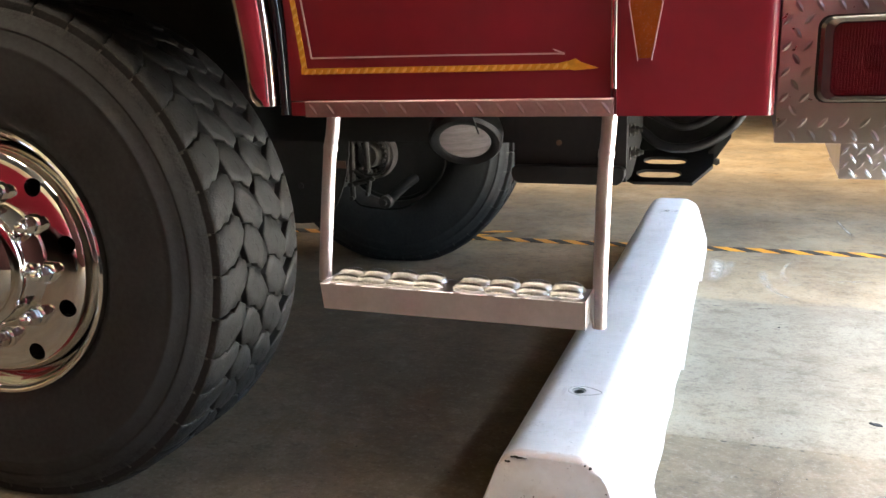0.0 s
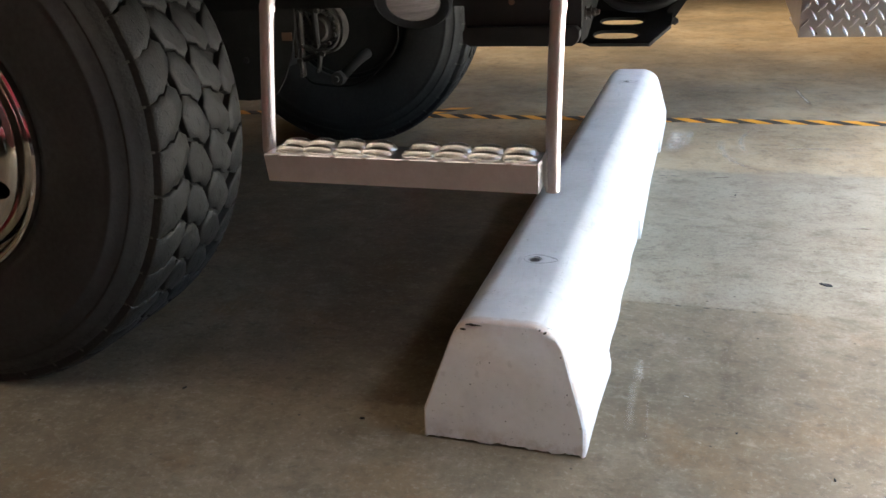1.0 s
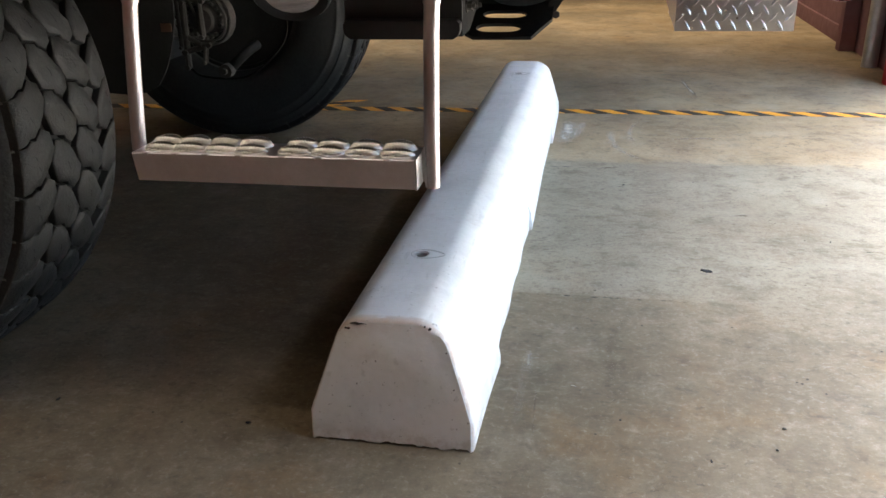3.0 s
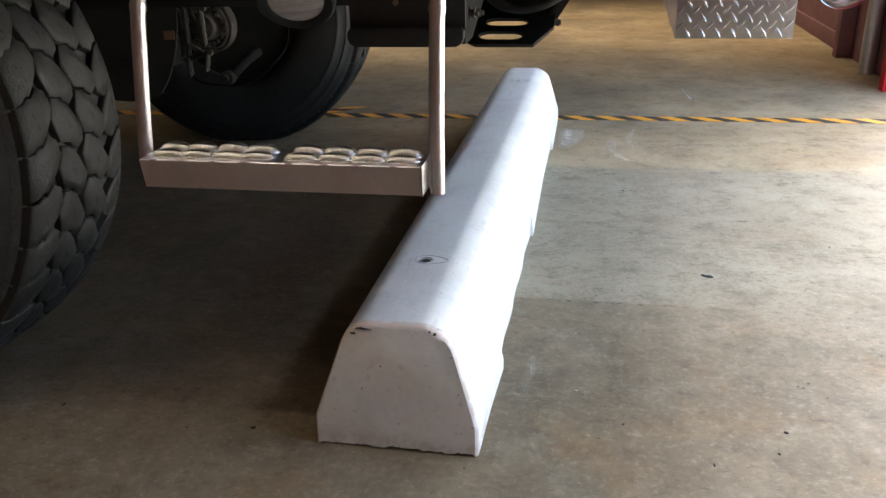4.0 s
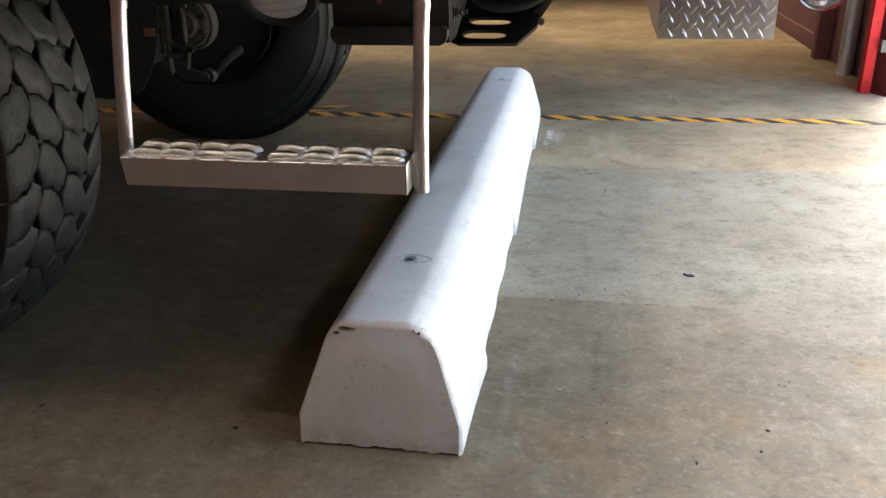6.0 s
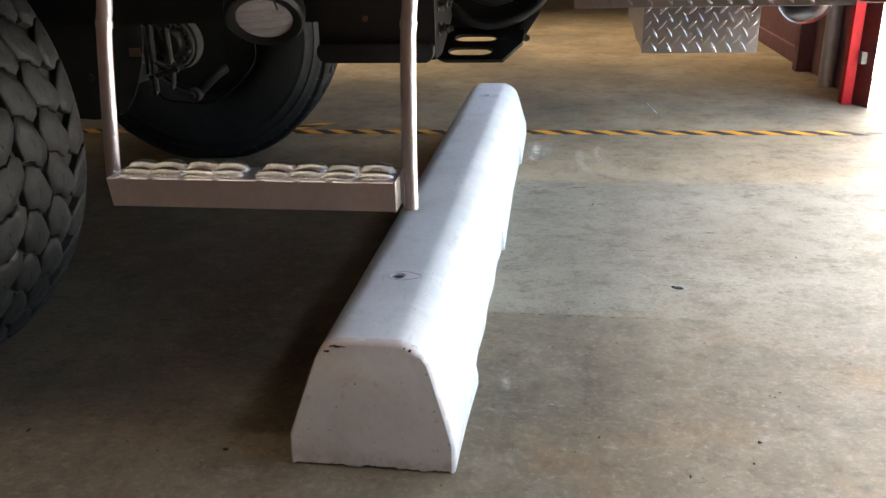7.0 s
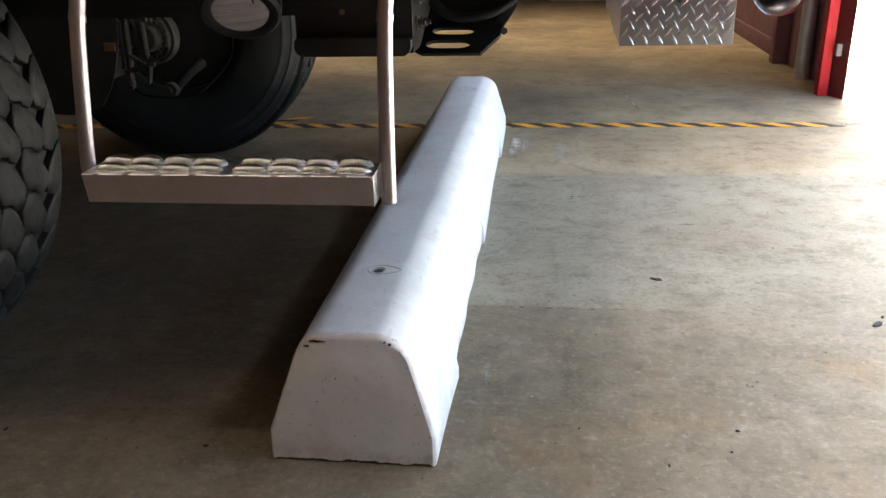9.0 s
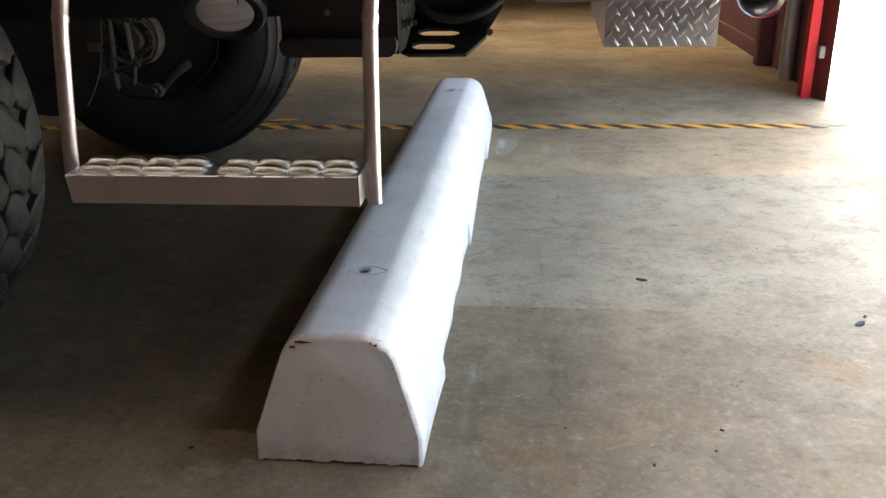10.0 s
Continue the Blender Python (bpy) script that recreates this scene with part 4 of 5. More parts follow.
tube(bm, [(0.2825, -0.002, 0.952), (0.2825, -0.002, 1.3), (0.2825, -0.002, 2.5)], 0.0058, 16)
part("door_edge_strip", bm, M["chrome"], truck, "bright metal strip at the door edge")

# front corner of the cab
bm = bmesh.new()
outer = [(0.2875, 0.0), (0.508, 0.0)] + [(0.508 + 0.018 * math.sin(a), 0.018 - 0.018 * math.cos(a)) for a in [radians(15 * k) for k in range(1, 7)]]
outer += [(0.526, 2.386)] + [(0.462 + 0.064 * math.cos(a), 2.386 + 0.064 * math.sin(a)) for a in [radians(15 * k) for k in range(1, 7)]] + [(0.2875, 2.45)]
prism(bm, outer + [(0.2875, 2.41), (0.48, 2.40), (0.494, 2.38), (0.494, 0.07), (0.48, 0.05), (0.2875, 0.04)], 2, 0.907, 2.6)
part("front_panel", bm, M["red"], truck, "glossy red front corner of the cab")
# amber side reflector
hexa = [(0.306, 1.083), (0.3205, 0.998), (0.3415, 0.998), (0.356, 1.081), (0.344, 1.166), (0.318, 1.166)]
bm = bmesh.new()
prism(bm, hexa, 1, -0.005, 0.002, 0.001)
refl = part("side_reflector", bm, M["amber"], truck, "amber hexagonal side reflector with pale rim")
bm = bmesh.new()
cxh, czh = 0.331, 1.082
for i in range(6):
    p, q = hexa[i], hexa[(i + 1) % 6]
    if i in (1, 4):
        continue
    grow = lambda s, k: (cxh + (s[0] - cxh) * k, czh + (s[1] - czh) * k)
    a, b, c, d = grow(p, 1.0), grow(q, 1.0), grow(q, 1.05), grow(p, 1.05)
    lo = [bm.verts.new((x, -0.0005, z)) for x, z in (a, b, c, d)]
    hi = [bm.verts.new((x, -0.0065, z)) for x, z in (a, b, c, d)]
    bm.faces.new(hi)
    for k in range(4):
        bm.faces.new((lo[k], lo[(k + 1) % 4], hi[(k + 1) % 4], hi[k]))
part("reflector_rim", bm, M["line"], refl, "pale rim of the reflector")

# far side and the rest of the cab
part("far_door", box(bmesh.new(), (-0.44, 2.405, 0.92), (0.28, 2.45, 2.5)), M["red"], truck)
bm = bmesh.new()
prism(bm, [(-6.0, 0.95), (-1.93, 0.95), (-1.91, 1.15), (-1.80, 1.33), (-1.55, 1.47), (-0.75, 1.475), (-0.455, 1.43), (-0.445, 2.6), (-6.0, 2.6)], 1, 0.0, 2.45)
part("cab_rear", bm, M["red"], truck, "red rear part of the cab over the wheels")
bm = bmesh.new()
inner = [(-1.94, 0.90), (-1.92, 1.145), (-1.81, 1.325), (-1.555, 1.465), (-0.745, 1.465), (-0.42, 1.355), (-0.400, 0.95)]
prism(bm, inner + [(-0.412, 0.95), (-0.435, 1.345), (-0.75, 1.45), (-1.55, 1.45), (-1.80, 1.315), (-1.905, 1.14), (-1.925, 0.90)], 1, 0.03, 0.74)
part("wheel_well", bm, M["undercoat"], truck, "black wheel well liner")
part("well_wall", box(bmesh.new(), (-1.92, 0.70, 0.95), (-0.415, 0.715, 1.45)), M["undercoat"], truck)
bm = bmesh.new()
box(bm, (-0.385, 0.047, 0.985), (0.49, 2.40, 1.02))
part("cab_floor", bm, M["undercoat"], truck, "black underside of the cab")
part("cab_roof", box(bmesh.new(), (-0.49, 0.05, 2.52), (0.48, 2.40, 2.6)), M["red"], truck)
bm = bmesh.new()
box(bm, (-0.399, 0.047, 0.95), (-0.386, 2.40, 1.6))
part("inner_bulkhead", bm, M["undercoat"], truck)

# unseen lower bodywork and sump block, added to keep light from under the truck
bm = bmesh.new()
box(bm, (-6.0, 0.002, 0.46), (-1.96, 0.60, 0.948), 0.004)
box(bm, (-6.0, 1.85, 0.46), (-1.96, 2.448, 0.948), 0.004)
part("skirt_blocker", bm, M["red"], truck, "unseen red lower bodywork added to block light under the truck")
bm = bmesh.new()
box(bm, (-5.9, 0.88, 0.40), (-1.50, 1.57, 0.76), 0.04)
part("sump_blocker", bm, M["undercoat"], truck, "unseen black block between the chassis rails, added to stop light")

# rocker strip of checker plate under the door
bm = bmesh.new()
prism(bm, [(-0.014, 0.908), (-0.014, 0.935), (-0.012, 0.937), (-0.001, 0.937), (-0.001, 0.908)], 0, -0.278, 0.284, 0.0008)
for k in range(16):
    lug(bm, Vector((-0.262 + 0.0356 * k, -0.0142, 0.9225)), Vector((1, 0, 0)), Vector((0, 0, 1)), Vector((0, -1, 0)), radians(128), 0.026, 0.007, 0.0018)
part("rocker_plate", bm, M["rocker"], truck, "checker plate strip under the door")

# ---- hanging step ----
step = new("boarding_step")
step.parent = truck
tagged(step, "hanging aluminium boarding step with serrated tread and tube posts")
SX0, SX1, SY0, SY1, SZ0, SZ1 = -0.276, 0.238, -0.010, 0.074, 0.537, 0.588
bm = bmesh.new()
t = 0.0032
prism(bm, [(SY0, SZ0), (SY0, SZ1 - 0.0014), (SY0 + 0.0014, SZ1), (SY1 - 0.004, SZ1), (SY1, SZ1 - 0.004), (SY1, SZ0), (SY1 - t, SZ0), (SY1 - t, SZ1 - t - 0.003), (SY0 + t, SZ1 - t - 0.003), (SY0 + t, SZ0)][::-1], 0, SX0, SX1)
# the front flange leans in a little at its lower left end
for v in bm.verts:
    if v.co.z < SZ0 + 0.002 and v.co.x < SX0 + 0.01:
        v.co.x += 0.005
channel = part("tread_channel", bm, M["alu"], step, "pinkish dull aluminium channel")
part("end_plate", box(bmesh.new(), (SX1 + 0.0002, SY0 + 0.001, SZ0 - 0.002), (SX1 + 0.0035, SY1 - 0.001, SZ1 + 0.001), 0.0008), M["plate"], step)
random.seed(11)


def tooth(x, y, rx, ry, high):
    """One pressed-up grip hole: sloping outer wall, saw-toothed rim, and a bore that goes down through the channel."""
    bm = bmesh.new()
    n = 56
    rows = []
    for r, q, h in ((1.0, 1.0, 0.0), (0.965, 0.92, 0.30), (0.90, 0.78, 0.66), (0.82, 0.62, 0.92), (0.76, 0.50, 1.0), (0.735, 0.465, 1.0), (0.715, 0.44, 0.62), (0.70, 0.42, 0.1), (0.69, 0.41, -0.7)):
        ring = []
        for k in range(n):
            a = math.tau * k / n
            saw = (0.0017 if k % 2 else -0.0014) if h == 1.0 else 0.0
            arch = 1 - 0.45 * math.cos(a) ** 2 * r if h > 0 else 1
            ring.append(bm.verts.new((x + rx * r * math.cos(a), y + ry * q * math.sin(a), SZ1 - 0.0004 + high * h * arch + saw)))
        rows.append(ring)
    # rim top and bore take the darker aluminium that carries the hole's shade
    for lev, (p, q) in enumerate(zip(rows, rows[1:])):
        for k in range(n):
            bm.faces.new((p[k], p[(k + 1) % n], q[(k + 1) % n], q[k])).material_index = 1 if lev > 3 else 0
    return bm


back = (-0.236, -0.182, -0.122, -0.066, 0.022, 0.080, 0.140, 0.199)
middle = (-0.234, -0.179, -0.118, -0.062, 0.018, 0.079, 0.140, 0.202)
front = tuple(x - 0.010 for x in middle)
holes = bmesh.new()
for row, y, rx, ry, high in ((back, 0.054, 0.0325, 0.0185, 0.0150), (middle, 0.0215, 0.0325, 0.0150, 0.0105), (front, 0.0060, 0.0170, 0.0058, 0.0034)):
    for x in row:
        part("tread_tooth", tooth(x, y, rx, ry, high * random.uniform(0.92, 1.08)), M["worn_alu"], step).data.materials.append(M["bore_alu"])
        prism(holes, [(x + 0.695 * rx * math.cos(k * math.tau / 20), y + 0.415 * ry * math.sin(k * math.tau / 20)) for k in range(20)], 2, SZ1 - 0.02, SZ1 + 0.02)
cutter = solid("cutter", holes, M["black"])
mod = channel.modifiers.new("holes", "BOOLEAN")
mod.object, mod.solver = cutter, "EXACT"
bpy.context.view_layer.update()
me = bpy.data.meshes.new_from_object(channel.evaluated_get(bpy.context.evaluated_depsgraph_get()))
channel.modifiers.remove(mod)
me.set_sharp_from_angle(angle=radians(34))
channel.data = me
bpy.data.objects.remove(cutter)
for x in front:
    if x in (-0.124, 0.072):
        continue
    x += random.uniform(-0.006, 0.006)
    bm = bmesh.new()
    prism(bm, [(x - 0.012, SY0 + 0.003), (x - 0.006, SY0 - 0.0006), (x + 0.002, SY0 - 0.0008), (x + 0.007, SY0 + 0.003), (x + 0.004, SY0 + 0.010), (x - 0.009, SY0 + 0.010)], 2, SZ1 - 0.0035, SZ1 + 0.0012, 0.0008)
    part("tread_burr", bm, M["alu"], step)
bm = bmesh.new()
tube(bm, smooth_line([(-0.250, 0.052, 0.945), (-0.255, 0.053, 0.905), (-0.262, 0.055, 0.868), (-0.268, 0.056, 0.845), (-0.276, 0.056, 0.79), (-0.288, 0.056, 0.69), (-0.297, 0.056, 0.61), (-0.300, 0.056, 0.575)]), 0.0132, 18)
part("post", bm, M["post_alu"], step, "bent aluminium tube post")
bm = bmesh.new()
tube(bm, smooth_line([(0.270, 0.052, 0.945), (0.269, 0.053, 0.905), (0.2665, 0.055, 0.87), (0.2635, 0.056, 0.84), (0.2605, 0.056, 0.78), (0.2575, 0.056, 0.68), (0.2555, 0.056, 0.60), (0.2545, 0.056, 0.521)]), 0.0132, 18)
part("post", bm, M["post_alu"], step, "bent aluminium tube post")
for x, z in ((-0.268, 0.843), (0.2632, 0.838)):
    bm = bmesh.new()
    tube(bm, [(x - 0.0006, 0.056, z - 0.006), (x, 0.056, z), (x + 0.0008, 0.056, z + 0.006)], 0.0146, 18)
    part("weld", bm, M["post_alu"], step, "weld bead round the post")
bm = bmesh.new()
prism(bm, [(0.2415, 0.545), (0.2475, 0.525), (0.2475, 0.600), (0.2415, 0.592)], 1, 0.035, 0.070, 0.001)
part("gusset", bm, M["plate"], step, "welded gusset plate")

# ---- bumper extension of checker plate ----
bumper = new("front_bumper")
bumper.parent = truck
tagged(bumper, "extended front bumper clad in bright checker plate")
bm = bmesh.new()
box(bm, (0.5290, 0.030, 0.861), (0.940, 0.055, 1.30), 0.004)
LAMP = (0.584, 0.766, 0.926, 1.050)
lugs(bm, (0.530, 0.030, 0.863), (1, 0, 0), (0, 0, 1), (0, -1, 0), 0.408, 0.43, 0.0215, lambda s, t: LAMP[0] - 0.544 < s < LAMP[1] - 0.516 and LAMP[2] - 0.877 < t < LAMP[3] - 0.849, 0.022, 1.36)
part("side_plate", bm, M["plate"], bumper, "bright checker plate side of the bumper")
bm = bmesh.new()
box(bm, (0.5320, 0.0555, 0.866), (0.60, 2.40, 1.25))
box(bm, (0.6005, 0.0555, 1.20), (0.94, 2.40, 1.25))
part("bumper_deck", bm, M["plate"], bumper)
bm = bmesh.new()
box(bm, (0.9405, 0.030, 0.862), (1.16, 2.42, 1.08), 0.02)
part("bumper_beam", bm, M["red"], bumper, "red painted bumper beam")


def rounded(x0, x1, z0, z1, r, n=5):
    pts = []
    for cx, cz, a0 in ((x1 - r, z1 - r, 0), (x0 + r, z1 - r, 90), (x0 + r, z0 + r, 180), (x1 - r, z0 + r, 270)):
        for k in range(n + 1):
            a = radians(a0 + 90 * k / n)
            pts.append((cx + r * math.cos(a), cz + r * math.sin(a)))
    return pts


lamp = part("marker_lamp", prism(bmesh.new(), rounded(LAMP[0] - 0.003, LAMP[1] + 0.003, LAMP[2] - 0.003, LAMP[3] + 0.003, 0.018), 1, 0.026, 0.0305), M["black"], bumper, "red side lamp in a chrome bezel with black gasket")


def bezel(outer, inner, y_out, y_top, y_in):
    bm = bmesh.new()
    mid = [((a[0] * 0.72 + b[0] * 0.28), (a[1] * 0.72 + b[1] * 0.28)) for a, b in zip(outer, inner)]
    rings = [[bm.verts.new((x, y, z)) for x, z in pts] for pts, y in ((outer, y_out), (outer, y_top + 0.003), (mid, y_top), (inner, y_in))]
    for p, q in zip(rings, rings[1:]):
        for k in range(len(p)):
            bm.faces.new((p[k], p[(k + 1) % len(p)], q[(k + 1) % len(p)], q[k])).smooth = True
    return bm


part("bezel", bezel(rounded(LAMP[0], LAMP[1], LAMP[2], LAMP[3], 0.016), rounded(LAMP[0] + 0.020, LAMP[1] - 0.020, LAMP[2] + 0.011, LAMP[3] - 0.011, 0.012), 0.026, 0.008, 0.014), material("smoked_chrome", (0.26, 0.245, 0.245), 0.16, 1.0, spots=0.2, scale=30), lamp, "chrome bezel")
bm = bmesh.new()
LX0, LX1, LZ0, LZ1 = LAMP[0] + 0.0195, LAMP[1] - 0.0195, LAMP[2] + 0.0105, LAMP[3] - 0.0105
ribs = 68
front_line = [(LX0 + (LX1 - LX0) * k / ribs, 0.011 - (0.0011 if k % 2 else 0.0)) for k in range(ribs + 1)]


def corner_cut(x):
    """Height lost at the lens's rounded corners."""
    d = min(x - LX0, LX1 - x)
    return 0.012 - math.sqrt(max(0.0, 0.012 ** 2 - (0.012 - d) ** 2)) if d < 0.012 else 0.0


columns = []
for x, y in front_line:
    c = corner_cut(x)
    columns.append([bm.verts.new((x, 0.022, LZ0 + c)), bm.verts.new((x, y, LZ0 + c)), bm.verts.new((x, y, LZ1 - c)), bm.verts.new((x, 0.022, LZ1 - c))])
for p, q in zip(columns, columns[1:]):
    for k in range(4):
        bm.faces.new((p[k], q[k], q[(k + 1) % 4], p[(k + 1) % 4]))
part("lens", bm, M["lens"], lamp, "ribbed red lens")
bm = bmesh.new()
rings = [[bm.verts.new((x, y, z)) for x, z in rounded((LX0 + LX1) / 2 - hw, (LX0 + LX1) / 2 + hw, (LZ0 + LZ1) / 2 - hh, (LZ0 + LZ1) / 2 + hh, min(hw, hh) * 0.6)] for hw, hh, y in ((0.0705, 0.0505, 0.0225), (0.060, 0.042, 0.0245), (0.040, 0.028, 0.0258), (0.015, 0.012, 0.0262))]
for p, q in zip(rings, rings[1:]):
    for k in range(len(p)):
        bm.faces.new((p[k], p[(k + 1) % len(p)], q[(k + 1) % len(p)], q[k]))
bm.faces.new(rings[-1])
part("reflector_bowl", bm, M["chrome"], lamp, "bright bowl behind the lens")

# lower checker plate box under the bumper
bm = bmesh.new()
BX0, BX1, BY, BZ0, BZ1 = 0.713, 1.002, 0.940, 0.659, 0.862
box(bm, (BX0, BY, BZ0), (BX1, BY + 0.004, BZ1), 0.001)
lugs(bm, (BX0, BY, BZ0 + 0.005), (1, 0, 0), (0, 0, 1), (0, -1, 0), BX1 - BX0, BZ1 - BZ0, 0.0208, None, 0.033)
wbox = part("hanging_box", bm, M["plate"], bumper, "bright checker plate box hung under the bumper")
part("box_side", prism(bmesh.new(), [(BY + 0.0045, BZ0 + 0.001), (BY + 0.0045, BZ1), (1.52, BZ1), (1.52, 0.70)], 0, BX0 + 0.001, BX0 + 0.005), M["alu"], wbox, "plain grey side sheet")
part("box_side", prism(bmesh.new(), [(BY + 0.0045, BZ0 + 0.001), (BY + 0.0045, BZ1), (1.52, BZ1), (1.52, 0.70)], 0, BX1 - 0.005, BX1 - 0.001), M["alu"], wbox)
part("box_bottom", box(bmesh.new(), (BX0 + 0.0055, BY + 0.005, BZ0 + 0.002), (BX1 - 0.0055, 1.30, BZ0 + 0.006)), M["alu"], wbox)
bm = bmesh.new()
lathe(bm, [(0.22, 0.020), (0.13, 0.028), (0.08, 0.040), (0.04, 0.054), (0.012, 0.0635), (0.002, 0.0668), (-0.001, 0.0660), (0.001, 0.0635), (0.016, 0.055), (0.045, 0.040), (0.09, 0.026), (0.16, 0.015), (0.165, 0.0005)], (1.0855, 0.8055), 48)
bmesh.ops.translate(bm, vec=(0, 0.86, 0), verts=bm.verts)
horn = part("horn", bm, material("dull_chrome", (0.66, 0.64, 0.63), 0.17, 1.0, spots=0.2, scale=20), bumper, "round chrome horn under the bumper")
part("horn_bracket", box(bmesh.new(), (1.07, 1.0, 0.80), (1.105, 1.02, 0.865)), M["galv"], bumper)

# ---- chassis under the cab ----
bm = bmesh.new()
prism(bm, rounded(-0.020, 0.238, 0.745, 0.985, 0.004, 2), 1, 0.492, 0.500)
plate = part("chassis_plate", bm, M["black"], truck, "black steel bracket plate with folded lower edge")
bm = bmesh.new()
fold = [(-0.012, 0.752), (-0.020, 0.744), (-0.020, 0.730), (-0.015, 0.718), (-0.004, 0.711), (0.222, 0.711), (0.233, 0.718), (0.238, 0.730), (0.238, 0.744), (0.230, 0.752)]
prism(bm, fold, 1, 0.462, 0.4915, 0.004)
part("lower_fold", bm, M["black"], plate, "rounded lower edge of the bracket")
bm = bmesh.new()
prism(bm, [(0.500, 0.712), (0.500, 0.985), (0.86, 0.985), (0.86, 0.80), (0.60, 0.712)], 0, 0.228, 0.237, 0.002)
part("side_web", bm, M["undercoat"], plate)
bm = bmesh.new()
tube(bm, [(0.086, 0.493, 0.802), (0.086, 0.489, 0.802)], 0.0065, 14)
part("plug", bm, material("rust_brown_plug", (0.20, 0.11, 0.07), 0.7, 0, spots=0.3, scale=60), plate, "small rust brown plug")
for y, z in ((0.545, 0.825), (0.615, 0.818), (0.555, 0.770), (0.640, 0.762), (0.600, 0.870), (0.665, 0.865)):
    bm = bmesh.new()
    tube(bm, [(0.236, y, z), (0.240, y, z)], 0.015, 16)
    tube(bm, [(0.2395, y, z), (0.250, y, z)], 0.0095, 6)
    tube(bm, [(0.249, y, z), (0.258, y, z)], 0.0055, 10)
    part("bolt", bm, M["dirty"], plate, "dusty steel bolt with washer")

# slotted tow plate: slopes up towards the back
bm = bmesh.new()
outline = [(0.214, 0.018), (0.236, 0.0), (0.372, 0.0), (0.414, 0.090), (0.414, 0.175), (0.214, 0.175)]
outer = [bm.verts.new((x, y, 0)) for x, y in outline]
edges = [bm.edges.new((outer[i], outer[(i + 1) % 6])) for i in range(6)]
for cy, ry, x0, x1 in ((0.045, 0.021, 0.238, 0.345), (0.114, 0.019, 0.246, 0.352)):
    ring = []
    for cx, a0 in ((x1 - 0.028, -90), (x0 + 0.028, 90)):
        for k in range(9):
            a = radians(a0 + 180 * k / 8)
            ring.append(bm.verts.new((cx + 0.028 * math.cos(a), cy + ry * math.sin(a), 0)))
    edges += [bm.edges.new((ring[i], ring[(i + 1) % len(ring)])) for i in range(len(ring))]
bmesh.ops.triangle_fill(bm, use_beauty=True, edges=edges)
got = bmesh.ops.extrude_face_region(bm, geom=bm.faces[:])
bmesh.ops.translate(bm, vec=(0, 0, -0.008), verts=[v for v in got["geom"] if isinstance(v, bmesh.types.BMVert)])
bmesh.ops.transform(bm, matrix=Matrix.Translation((0, 0.645, 0.690)) @ Matrix.Rotation(radians(19), 4, "X"), verts=bm.verts)
tow = part("tow_plate", bm, M["undercoat"], truck, "black steel tow plate with two oval slots")
bm = bmesh.new()
prism(bm, [(0.214, 0.745), (0.408, 0.745), (0.452, 0.795), (0.455, 0.985), (0.214, 0.985)], 1, 0.805, 0.815, 0.001)
part("tow_web", bm, M["undercoat"], tow)
bm = bmesh.new()
prism(bm, [(0.386, 0.690), (0.400, 0.70), (0.452, 0.780), (0.452, 0.80), (0.400, 0.745)], 1, 0.79, 0.804, 0.001)
part("tow_gusset", bm, M["undercoat"], tow)
bm = bmesh.new()
tube(bm, [(0.42, 0.788, 0.722), (0.42, 0.772, 0.722)], 0.009, 6)
part("bolt", bm, M["dirty"], tow)
# steering gear and hoses above it
bm = bmesh.new()
lathe(bm, [(0.0, 0.0005), (0.0, 0.07), (0.012, 0.085), (0.10, 0.092), (0.16, 0.098), (0.19, 0.085), (0.26, 0.082), (0.27, 0.0005)], (0.345, 0.842), 32)
bmesh.ops.translate(bm, vec=(0, 0.98, 0), verts=bm.verts)
box(bm, (0.25, 1.00, 0.77), (0.44, 1.22, 0.96), 0.02)
part("steering_gear", bm, M["black"], truck, "black steering gear housing")
for pts, r in (([(0.235, 0.78, 0.80), (0.29, 0.77, 0.762), (0.36, 0.77, 0.758), (0.425, 0.78, 0.785), (0.47, 0.79, 0.83), (0.495, 0.85, 0.89), (0.50, 1.0, 0.985)], 0.012),
               ([(0.24, 0.78, 0.85), (0.33, 0.77, 0.81), (0.40, 0.77, 0.83), (0.44, 0.79, 0.88), (0.45, 0.85, 0.98)], 0.010),
               ([(-0.06, 0.46, 0.965), (-0.02, 0.45, 0.90), (0.03, 0.455, 0.872), (0.09, 0.46, 0.905), (0.10, 0.47, 0.98)], 0.006),
               ([(-0.115, 0.40, 0.98), (-0.10, 0.40, 0.90), (-0.08, 0.41, 0.83)], 0.0018)):
    bm = bmesh.new()
    tube(bm, smooth_line(pts), r, 12)
    part("hose", bm, M["black"], truck, "black rubber hose")

# ground light under the door, facing down and outward
GL = new("ground_light")
GL.parent = truck
tagged(GL, "round dusty ground light in a black rubber housing")
gm = Matrix.Translation((-0.128, 0.455, 0.806)) @ Matrix.Rotation(radians(44), 4, "X") @ Matrix.Rotation(radians(8), 4, "Z")
bm = bmesh.new()
lathe(bm, [(0.012, 0.060), (0.0, 0.0615), (-0.004, 0.068), (-0.004, 0.080), (0.004, 0.087), (0.03, 0.088), (0.055, 0.080), (0.075, 0.06), (0.08, 0.0005)], (0, 0), 48)
bmesh.ops.transform(bm, matrix=gm, verts=bm.verts)
part("housing", bm, M["black"], GL, "black rubber housing")
bm = bmesh.new()
lathe(bm, [(0.012, 0.0605), (0.002, 0.0600), (-0.002, 0.040), (-0.004, 0.0005)], (0, 0), 48)
bmesh.ops.transform(bm, matrix=gm, verts=bm.verts)
part("lens", bm, M["glasslens"], GL, "dusty clear lens")
